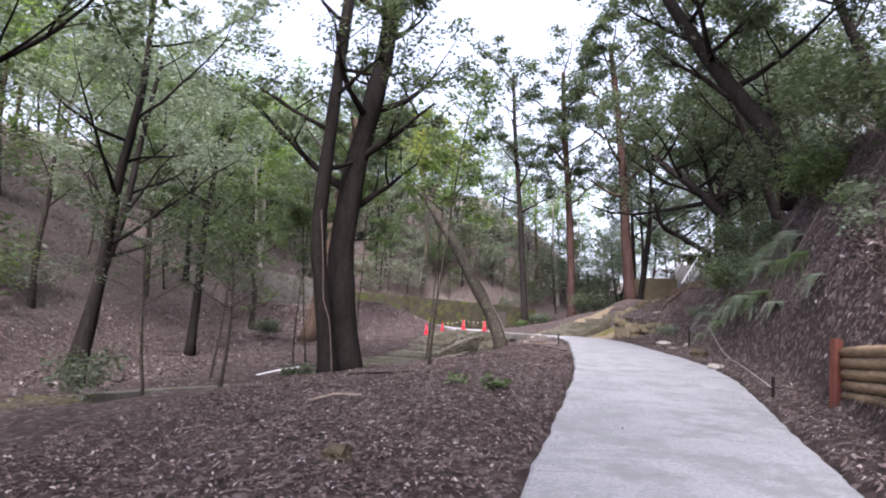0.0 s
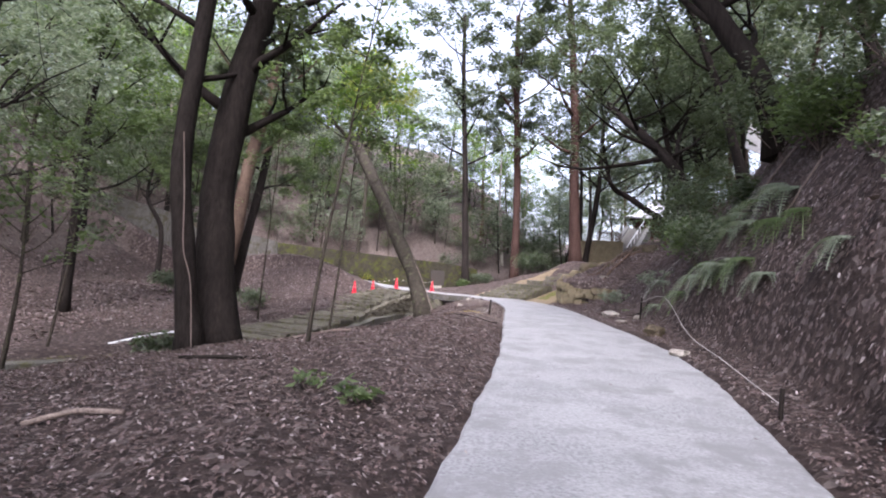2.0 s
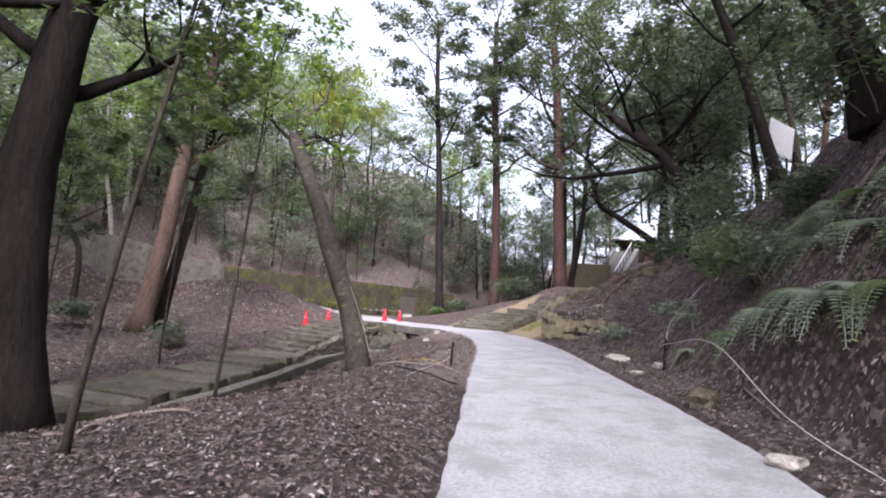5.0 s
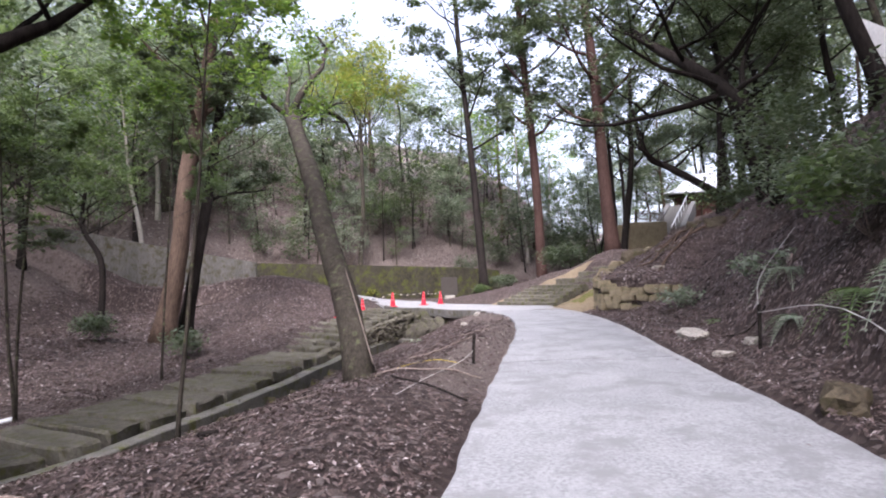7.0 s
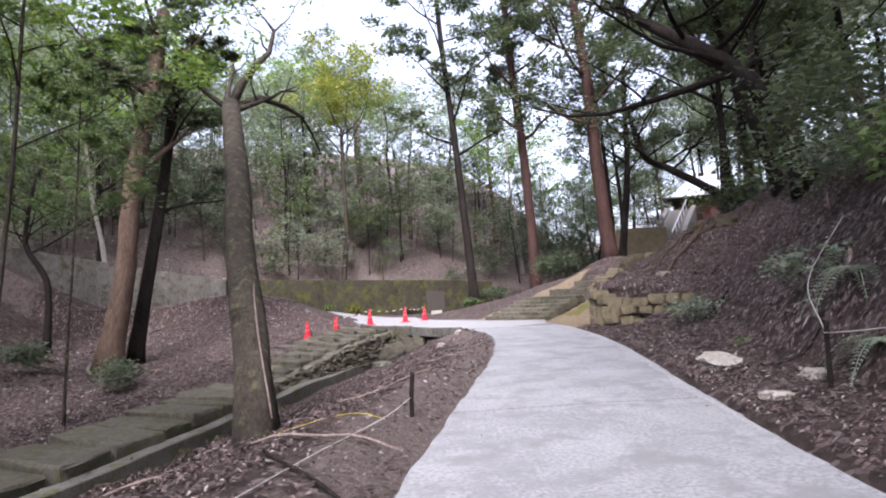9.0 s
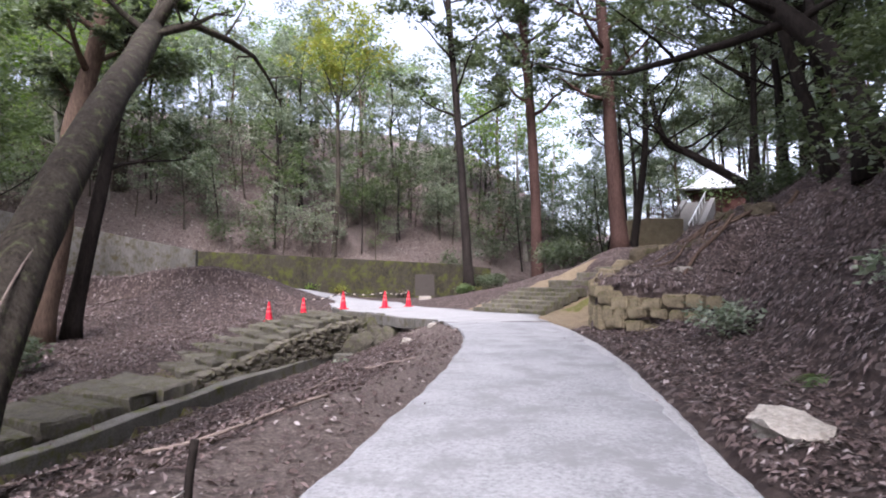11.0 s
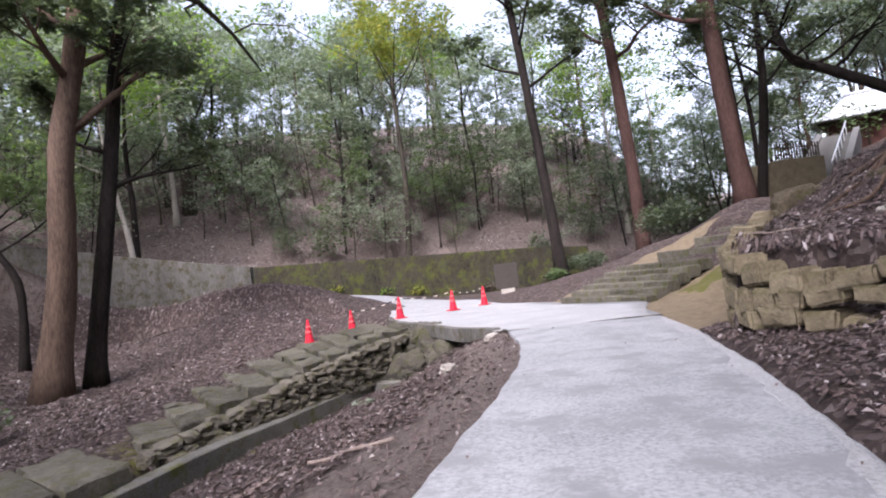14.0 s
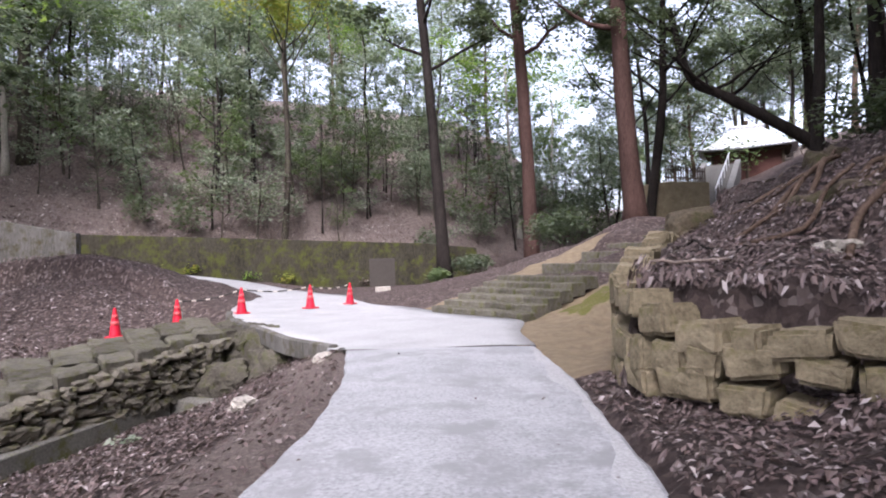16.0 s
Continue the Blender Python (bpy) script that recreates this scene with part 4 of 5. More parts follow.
# ---- the wood on the slopes: a few kinds, repeated ----
def wood():
    kinds = []
    # Mostly pale leaves: their colour makes up for light missing on the slope.
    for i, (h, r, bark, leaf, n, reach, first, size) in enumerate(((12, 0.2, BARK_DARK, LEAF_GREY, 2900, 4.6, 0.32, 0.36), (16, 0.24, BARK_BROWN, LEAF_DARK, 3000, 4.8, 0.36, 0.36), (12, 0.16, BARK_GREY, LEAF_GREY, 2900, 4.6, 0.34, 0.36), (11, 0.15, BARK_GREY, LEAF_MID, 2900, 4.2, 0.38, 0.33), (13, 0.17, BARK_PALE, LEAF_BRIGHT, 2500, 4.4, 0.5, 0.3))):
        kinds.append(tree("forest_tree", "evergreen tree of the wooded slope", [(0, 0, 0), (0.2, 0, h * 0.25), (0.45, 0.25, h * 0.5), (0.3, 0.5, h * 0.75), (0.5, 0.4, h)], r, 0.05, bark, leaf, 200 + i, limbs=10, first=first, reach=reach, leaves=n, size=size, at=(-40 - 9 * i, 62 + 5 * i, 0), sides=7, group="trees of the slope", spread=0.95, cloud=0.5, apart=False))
    for k in kinds:
        k.matrix_basis = pose(k.location.x, k.location.y, zat(k.location.x, k.location.y))
    r = random.Random(17)
    spots, tries = [], 0
    while len(spots) < 190 and tries < 9000:
        tries += 1
        x, y = r.uniform(-52, 60), r.uniform(-8, 104)
        dh = max((-16.0 - x) + 0.1 * (y - 20), (y - (47.6 + 0.46 * (x + 9))) * 0.9)
        bankside = x - float(path_right(min(y, 33))) > 5.0 + 0.25 * max(0, y - 20) and y < 62
        if not (dh > 1.5 or bankside):
            continue
        if bankside and 12 < x < 24 + 0.35 * (y - 40) and 36 < y < 80:
            continue
        if 2 < x < 16 and y > 84:
            continue
        if 17.5 + 0.45 * (y - 50) < x < 24 + 0.45 * (y - 50) and 50 < y < 80 or (25 < x < 40 and 58 < y < 75):
            continue
        if any((x - a) ** 2 + (y - b) ** 2 < (9 if dh > 1.5 else 7) for a, b in spots):
            continue
        spots.append((x, y))
        # Mid-hill favours bright-leaved kinds, so crowns look lit through their leaf colour.
        k = kinds[r.choices(range(5), (4, 2, 4, 3, 5) if -14 < x < 10 and y > 45 else (5, 4, 4, 3, 2))[0]]
        s = r.uniform(0.7, 1.15)
        c = copy_thing(k, pose(x, y, zat(x, y) - 0.1, r.uniform(-5, 5), r.uniform(-5, 5), r.uniform(0, 360)))
        c.scale = (s, s, s * r.uniform(0.9, 1.15))
    # the wood closes again behind the gate
    for i, (x, y) in enumerate(((30.5, 84), (34, 81), (37.5, 79), (41, 76.5), (45, 73), (36, 87), (40.5, 84), (45, 80), (49, 74))):
        c = copy_thing(kinds[(0, 1, 2)[i % 3]], pose(x, y, zat(x, y) - 0.1, 0, 0, r.uniform(0, 360)))
        c.scale = (1.25, 1.25, 1.3)


wood()


def young_wood():
    """Thin understorey trees, leafy almost to the ground."""
    kinds = []
    # Grey leaves here too, for brightness the understorey lacks.
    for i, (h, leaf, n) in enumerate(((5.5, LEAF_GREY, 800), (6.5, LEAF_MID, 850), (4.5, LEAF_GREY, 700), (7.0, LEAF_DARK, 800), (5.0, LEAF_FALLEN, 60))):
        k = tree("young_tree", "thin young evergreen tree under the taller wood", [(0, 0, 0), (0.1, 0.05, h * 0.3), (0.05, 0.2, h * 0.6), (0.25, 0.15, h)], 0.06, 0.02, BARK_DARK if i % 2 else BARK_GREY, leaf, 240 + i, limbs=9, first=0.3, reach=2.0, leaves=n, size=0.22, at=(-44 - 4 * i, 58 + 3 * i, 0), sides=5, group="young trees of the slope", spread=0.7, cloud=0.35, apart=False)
        k.matrix_basis = pose(k.location.x, k.location.y, zat(k.location.x, k.location.y))
        kinds.append(k)
    r, n, tries = random.Random(29), 0, 0
    while n < 165 and tries < 6000:
        tries += 1
        x, y = r.uniform(-30, 22), r.uniform(14, 80)
        dh = max((-16.0 - x) + 0.1 * (y - 20), (y - (47.6 + 0.46 * (x + 9))) * 0.9)
        if dh < (3.0 if y > 44 else 1.0) or dh > 26 or (n < 140 and y < 46):
            continue
        s = r.uniform(0.7, 1.25)
        c = copy_thing(r.choice(kinds), pose(x, y, zat(x, y) - 0.1, r.uniform(-6, 6), r.uniform(-6, 6), r.uniform(0, 360)))
        c.scale = (s, s, s)
        n += 1


young_wood()


def bush(name, label, leaf, seed, n, size, wide, high, stems=7):
    rng2, nrng = random.Random(seed), np.random.default_rng(seed)
    t = thing(name, label, "shrub", (-46 - 3 * (seed % 7), 40, 0), group="undergrowth of the slope")
    bm, tips = bmesh.new(), []
    for i in range(stems):
        a = rng2.random() * 6.283
        limb(bm, rng2, (0.1 * math.cos(a), 0.1 * math.sin(a), -0.1), (math.cos(a) * 0.7, math.sin(a) * 0.7, 1.0), high * rng2.uniform(0.7, 1.1), 0.022, 1, tips, 5, 0.4, 0.2)
    tagged(part("stem", bm, TWIG, t), kind="stuff")
    v, q = leaf_cloud(nrng, [p for p, _ in tips], [wide * 0.4 for _ in tips], n, size, flat=0.7)
    np_mesh("foliage", v, q, leaf, t)
    t.matrix_basis = pose(t.location.x, t.location.y, zat(t.location.x, t.location.y))
    return t


def undergrowth():
    kinds = [bush("shrub", "dark evergreen shrub on the leafy slope", LEAF_DARK, 301, 520, 0.26, 1.7, 2.2, 5), bush("shrub", "pale grey-green shrub on the leafy slope", LEAF_GREY, 302, 480, 0.26, 1.8, 2.6, 6), bush("shrub", "green shrub on the leafy slope", LEAF_MID, 303, 420, 0.22, 1.4, 1.8, 5), bush("shrub", "bare twiggy shrub on the leafy slope", LEAF_FALLEN, 304, 90, 0.1, 1.1, 1.9, 9)]
    r = random.Random(23)
    n, tries = 0, 0
    while n < 265 and tries < 9000:
        tries += 1
        x, y = r.uniform(-40, 40), r.uniform(2, 84)
        far = n > 200
        if far:
            x, y = r.uniform(-16, 18), r.uniform(48, 70)
        dh = max((-16.0 - x) + 0.1 * (y - 20), (y - (47.6 + 0.46 * (x + 9))) * 0.9)
        bankside = x - float(path_right(min(y, 33))) > 3.2 + 0.3 * max(0, y - 18) and y < 50
        if not (dh > 0.8 or (bankside and r.random() < 0.8)):
            continue
        if bankside and x > 15 and y > 36:
            continue
        s = (r.uniform(0.6, 1.2) if far else r.uniform(0.7, 1.8)) if dh > 0.8 else r.uniform(0.5, 1.2)
        c = copy_thing(kinds[r.choices(range(4), (1, 4, 2, 5) if far else (2, 4, 3, 4))[0]], pose(x, y, zat(x, y) - 0.05, 0, 0, r.uniform(0, 360)))
        c.scale = (s, s, s)
        n += 1


undergrowth()


# ---- the bank's nearer trees, and unseen trees added behind the walker for shade ----
for i, (x, y, lx, ly, h, r, n, leaf) in enumerate(((9.4, 5.5, -2.2, 0.8, 10, 0.2, 8000, LEAF_DARK), (11.5, 9.0, -2.6, 0.5, 11, 0.22, 8000, LEAF_DARK), (14.5, 14.5, -2.5, 1.5, 11, 0.2, 9000, LEAF_DARK), (15.8, 27.5, -1.8, 1.2, 10, 0.2, 8000, LEAF_DARK), (20.5, 33.5, -2.0, 1.5, 11, 0.22, 9000, LEAF_DARK), (24.5, 41.0, -2.0, 1.0, 12, 0.22, 9000, LEAF_DARK), (9.0, -3.0, -2.5, 0.5, 11, 0.25, 7000, LEAF_DARK), (10.4, 7.2, -2.8, 1.0, 8.5, 0.17, 8000, LEAF_MID), (13.2, 18.5, -3.0, 1.0, 9, 0.18, 8000, LEAF_DARK), (-6.5, -1.0, 1.5, 0.5, 12, 0.26, 7000, LEAF_DARK), (-9.5, 12.5, 1.2, 0.0, 12, 0.2, 7000, LEAF_GREY), (-3.5, -9.0, 1.5, 1.0, 12, 0.25, 6000, LEAF_DARK), (6.5, -11.0, -1.5, 1.0, 12, 0.25, 6000, LEAF_DARK), (-11.5, 24.0, 1.0, -0.5, 12, 0.22, 7000, LEAF_MID), (-14.5, 20.0, 2.6, 0.0, 13, 0.24, 6000, LEAF_GREY), (-8.8, 4.5, 2.4, 0.5, 13, 0.24, 7000, LEAF_DARK), (-7.0, -6.0, 2.4, 1.0, 13, 0.24, 7000, LEAF_DARK), (-1.5, -6.5, 2.2, 3.0, 13, 0.25, 7000, LEAF_DARK), (9.2, 0.6, -3.2, 1.0, 11, 0.22, 7000, LEAF_DARK))):
    tree("slope_or_shade_tree", "dark-barked tree of the leafy slope, some unseen and added for shade", up(x, y, (lx, ly), h, 0.15 * (-1) ** i, 400 + i), r, 0.07, BARK_DARK, leaf, 420 + i, limbs=11, first=0.35, reach=4.0, leaves=n, size=0.19, flare=1.3, sides=9)


# ---- cones with their chain of tape ----
def cone_mesh(parent):
    bm = bmesh.new()
    box(bm, (0.37, 0.37, 0.035), None, 0.012)
    part("base", bm, CONE_RED, parent)
    bm = bmesh.new()
    prof = [(0.0, 0.03, 0.145), (0.0, 0.06, 0.13), (0.0, 0.3, 0.098), (0.0, 0.55, 0.058), (0.0, 0.69, 0.034), (0.0, 0.715, 0.026)]
    tube(bm, [(0, 0, z) for _, z, _ in prof], [r for *_, r in prof], 20)
    part("body", bm, CONE_RED, parent)
    for z, h in ((0.3, 0.09), (0.47, 0.075)):
        bm = bmesh.new()
        tube(bm, [(0, 0, z), (0, 0, z + h)], [0.101 - (z - 0.3) * 0.16, 0.101 - (z + h - 0.3) * 0.16], 20)
        part("band", bm, CONE_BAND, parent)


cone = thing("traffic_cone", "red plastic traffic cone closing the old way", "traffic cone", (-0.8, 33.85, -0.4), 10, "cones across the lane")
cone_mesh(cone)
CONES = [(-0.8, 33.85), (0.2, 34.95), (1.6, 35.75), (3.1, 37.4), (4.0, 39.2)]
tops = []
for i, (x, y) in enumerate(CONES):
    z = lane_z(x, y) + 0.005 if i > 1 else zat(x, y) - 0.01
    z = max(z, -0.4 if i == 0 else -0.22)
    if i == 0:
        cone.matrix_basis = pose(x, y, z, 0, 0, 10)
    else:
        copy_thing(cone, pose(x, y, z, 0, 0, 17 * i))
    tops.append((x, y, z + 0.66))
tape = thing("barrier_tape", "twisted dark and pale tape strung between the cones", "tape", tops[1])
for a, b in zip(tops[1:], tops[2:]):
    a, b = Vector(a), Vector(b)
    n = 14
    pts = [a.lerp(b, i / n) - Vector((0, 0, 0.1 * math.sin(math.pi * i / n))) - Vector(tops[1]) for i in range(n + 1)]
    for i in range(n):
        bm = bmesh.new()
        tube(bm, [pts[i], pts[i + 1]], [0.02, 0.02], 6)
        part("tape_link", bm, TAPE_DARK if i % 3 else TAPE_PALE, tape)

# ---- the notice on its stone ----
sx, sy = 4.62, 43.6
notice = thing("notice_board", "dark brown notice board on a white stone block", "sign", (sx, sy, zat(sx, sy) - 0.05), 9)
bm = bmesh.new()
box(bm, (0.62, 0.34, 0.24), pose(0, 0, 0), 0.03, 0.02, rng)
part("plinth", bm, WHITE_STONE, notice, "white stone plinth")
bm = bmesh.new()
box(bm, (1.05, 0.09, 1.15), pose(0, 0, 0.235), 0.012)
part("board", bm, BOARD, notice)

# ---- gate with tiled roof above its stairway ----
def gate():
    g = thing("temple_gate", "small red-walled gate building with a grey tiled hipped roof", "gate", (33.2, 69.5, 0), -28)
    base = zat(33.2, 69.5) - 1.0
    g.location.z = base
    eave = 9.55 - base
    bm = bmesh.new()
    box(bm, (5.2, 3.6, eave - 0.1), None, 0.02)
    part("wall", bm, RED_WALL, g)
    for x in (-2.6, 0, 2.6):
        bm = bmesh.new()
        tube(bm, [(x, -1.84, 0), (x, -1.84, eave - 0.1)], [0.13, 0.12], 12)
        part("pillar", bm, DARK_WOOD, g)
    bm = bmesh.new()
    box(bm, (6.4, 4.8, 0.22), pose(0, 0, eave - 0.15), 0.03)
    part("eave_beam", bm, DARK_WOOD, g)
    # hipped roof, its slopes hollowed, with raised tile rows
    bm = bmesh.new()
    rings = []
    for k in range(7):
        f = k / 6
        w, d, z = 3.7 * (1 - f) + 1.2 * f, 2.9 * (1 - f) + 0.05 * f, eave + 0.05 + 2.1 * f ** 1.35
        row = []
        for sx2, sy2 in ((-1, -1), (1, -1), (1, 1), (-1, 1)):
            row.append((sx2 * w, sy2 * d, z + (0.16 * (1 - f) ** 3)))
        ring = []
        for a, b in zip(row, row[1:] + row[:1]):
            for j in range(6):
                u = j / 6
                p = Vector(a).lerp(Vector(b), u)
                p.z -= 0.16 * (1 - f) ** 3 * math.sin(math.pi * u)
                ring.append(bm.verts.new(p))
        rings.append(ring)
    for a, b in zip(rings, rings[1:]):
        for j in range(24):
            bm.faces.new((a[j], a[(j + 1) % 24], b[(j + 1) % 24], b[j])).smooth = True
    bm.faces.new(rings[-1])
    bm.faces.new(list(reversed(rings[0])))
    part("roof", bm, ROOF_TILE, g)
    for axis in (0, 1):
        for sign in (-1, 1):
            n = 24 if axis == 0 else 18
            for j in range(n):
                u = (j + 0.5) / n * 2 - 1
                pts = []
                for k in range(7):
                    f = k / 6
                    w, d, z = 3.7 * (1 - f) + 1.2 * f, 2.9 * (1 - f) + 0.05 * f, eave + 0.05 + 2.1 * f ** 1.35 + 0.16 * (1 - f) ** 3 * abs(u) ** 2
                    c = u * (3.7 if axis == 0 else 2.9)
                    if abs(c) > (w if axis == 0 else d):
                        break
                    pts.append((c, sign * d, z + 0.02) if axis == 0 else (sign * w, c, z + 0.02))
                if len(pts) > 1:
                    bm = bmesh.new()
                    tube(bm, pts, [0.075] * len(pts), 6)
                    part("roof_tile", bm, ROOF_TILE, g)
    bm = bmesh.new()
    tube(bm, [(-1.35, 0, eave + 2.25), (1.35, 0, eave + 2.25)], [0.17, 0.17], 8)
    part("ridge", bm, ROOF_TILE, g)
    bm = bmesh.new()
    stone(bm, (0.35, 0.35, 0.45), pose(0, 0, eave + 2.6), rng)
    part("finial", bm, DARK_WOOD, g)


gate()


def gate_stairs():
    a, b = Vector((23.4, 55.9, 4.15)), Vector((29.4, 66.2, 8.1))
    way = (b - a)
    flat = Vector((way.x, way.y, 0)).normalized()
    side = Vector((flat.y, -flat.x, 0))
    ang = math.atan2(flat.y, flat.x)
    st = thing("gate_stairs", "steep granite stairway with low side walls below the gate", "stairs", kind="structure")
    n = 22
    for i in range(n):
        p = a + way * ((i + 0.5) / n)
        bm = bmesh.new()
        box(bm, (0.62, 2.0, 0.5), None, 0.015)
        ob = part("step", bm, GRANITE, st)
        ob.matrix_basis = Matrix.Translation((p.x, p.y, p.z - 0.42)) @ Matrix.Rotation(ang, 4, "Z")
    for s in (-1.2, 1.2):
        bm = bmesh.new()
        rows = []
        for f in (0, 1):
            p = a.lerp(b, f) + side * s
            rows.append([bm.verts.new(p + side * u + Vector((0, 0, w))) for u, w in ((-0.2, -1.0), (-0.2, 0.35), (0.2, 0.35), (0.2, -1.0))])
        for k in range(4):
            bm.faces.new((rows[0][k], rows[0][(k + 1) % 4], rows[1][(k + 1) % 4], rows[1][k]))
        bm.faces.new(rows[0])
        bm.faces.new(list(reversed(rows[1])))
        bmesh.ops.recalc_face_normals(bm, faces=bm.faces[:])
        part("side_wall", bm, GRANITE, st)
    rail = thing("handrail", "pale steel handrail beside the gate stairway", "handrail")
    bm = bmesh.new()
    tube(bm, [a + side * 0.6 + Vector((0, 0, 0.95)), b + side * 0.6 + Vector((0, 0, 0.95))], [0.055, 0.055], 8)
    part("rail", bm, STEEL, rail)
    for i in range(6):
        p = a.lerp(b, (i + 0.2) / 5.6) + side * 0.6
        bm = bmesh.new()
        tube(bm, [p + Vector((0, 0, -0.2)), p + Vector((0, 0, 0.95))], [0.03, 0.03], 8)
        part("post", bm, STEEL, rail)


gate_stairs()

fence = thing("picket_fence", "dark wooden picket fence above the stone wall", "fence", (20.2, 53.7, 5.38), 26)
for i in range(17):
    bm = bmesh.new()
    box(bm, (0.09, 0.04, 1.0 + 0.03 * (i % 3)), pose(i * 0.2, 0, 0), 0.008)
    part("picket", bm, DARK_WOOD, fence)
for z in (0.3, 0.75):
    bm = bmesh.new()
    box(bm, (3.4, 0.05, 0.07), pose(1.6, 0.045, z), 0.008)
    part("rail", bm, DARK_WOOD, fence)

# ---- log retaining fence at the start of the path ----
logs = thing("log_fence", "fence of stacked pale logs behind reddish posts", "fence")
fy = [4.07, 1.9, -0.3, -2.5]
fp = [Vector((float(path_right(y)) + (0.84 if y < 3 else 0.74), y, 0)) for y in fy]
for p in fp:
    bm = bmesh.new()
    z = zat(p.x, p.y)
    box(bm, (0.11, 0.11, 1.0), pose(p.x, p.y, z - 0.12, 0, 3, 8), 0.012, 0.01, rng)
    part("post", bm, POST_RED, logs)
for p, q in zip(fp, fp[1:]):
    for k in range(6):
        bm = bmesh.new()
        off = Vector((0.13, 0, 0))
        za, zb = zat(p.x, p.y) + 0.02 + k * 0.138, zat(q.x, q.y) + 0.02 + k * 0.138
        a, b = Vector((p.x, p.y, za)) + off, Vector((q.x, q.y, zb)) + off
        tube(bm, [a.lerp(b, f) + Vector((rng.uniform(-0.008, 0.008), 0, rng.uniform(-0.008, 0.008))) for f in (0, 0.33, 0.66, 1)], [0.066, 0.068, 0.065, 0.067], 12)
        part("log", bm, LOG, logs)

# ---- white board high on the bank ----
wx, wy = 15.9, 22.3
wz = zat(wx, wy)
board = thing("white_board", "white painted board on posts high on the bank", "sign", (wx, wy, wz), 20)
bm = bmesh.new()
box(bm, (1.25, 0.05, 1.1), pose(0, 0, 7.4 - wz - 0.5, 0, 8, 0), 0.01)
part("panel", bm, WHITE_PAINT, board)
for x in (-0.45, 0.45):
    bm = bmesh.new()
    tube(bm, [(x, 0.05, -0.3), (x, 0.05, 7.4 - wz + 0.3)], [0.04, 0.04], 8)
    part("post", bm, DARK_WOOD, board)


# ---- ropes, stakes, poles ----
def strand(name, label, category, pts, r, mat, n=20):
    bm = bmesh.new()
    c = curve_points(pts, n)
    tube(bm, c, [r] * len(c), 6)
    return tagged(part(name, bm, mat), label, category)


def on(x, y, up_by=0.0):
    return (x, y, zat(x, y) + up_by)


strand("rope", "thin pale rope strung along the foot of the bank", "rope", [on(5.55, 5.2, 0.15), on(6.2, 7.4, 0.2), on(6.95, 9.8, 0.25), (7.7, 12.4, 0.85), on(8.2, 14.8, 0.5)], 0.0055, ROPE)
strand("rope", "thin pale rope strung along the foot of the bank", "rope", [on(8.2, 14.8, 0.5), on(9.4, 16.8, 0.25), on(10.8, 18.0, 0.3)], 0.007, ROPE)
strand("cord", "thin pale cord lying in the leaves by a stake", "rope", [on(4.27, 15.5, 0.2), on(4.05, 14.9, 0.06), on(3.6, 14.0, 0.03), on(3.3, 12.8, 0.03)], 0.005, ROPE)
strand("cord", "thin yellow cord lying in the leaves", "rope", [on(4.05, 15.0, 0.03), on(3.7, 15.2, 0.03), on(3.2, 15.0, 0.03), on(2.8, 15.3, 0.03)], 0.004, YELLOW_ROPE)
for x, y, h in ((4.27, 15.5, 0.45), (8.2, 14.8, 0.6), (5.55, 5.2, 0.3)):
    strand("stake", "short rough wooden stake driven into the verge", "stake", [on(x, y, -0.15), on(x + 0.01, y, h * 0.5), on(x + 0.03, y + 0.02, h)], 0.024, BARK_DARK, 6)
for pts in ([(-10.9, 11.3), (-9.4, 12.0)], [(-6.9, 18.2), (-4.9, 18.9)]):
    strand("pipe", "pale plastic pipe lying on the ground", "pipe", [on(*pts[0], 0.08), on((pts[0][0] + pts[1][0]) / 2, (pts[0][1] + pts[1][1]) / 2, 0.12), on(*pts[1], 0.08)], 0.05, WHITE_PAINT, 8)

vine = [(2.55, 15.9, 0.0), (2.15, 16.9, 1.02), (1.6, 18.4, 2.15), (1.0, 20.2, 3.55), (0.4, 21.9, 4.7)]
strand("vine", "thin pale vine climbing the leaning tree", "vine", [(x + 0.2, y - 0.16 + 0.06 * (-1) ** i, z) for i, (x, y, z) in enumerate(vine)], 0.011, TWIG, 30)
strand("vine", "thin pale vine hanging on the tall dark tree", "vine", [on(-2.25, 11.72, -0.05), (-2.4, 11.78, 0.5), (-2.62, 11.84, 1.2), (-2.7, 11.88, 2.2), (-2.85, 11.95, 3.6)], 0.012, TWIG, 24)

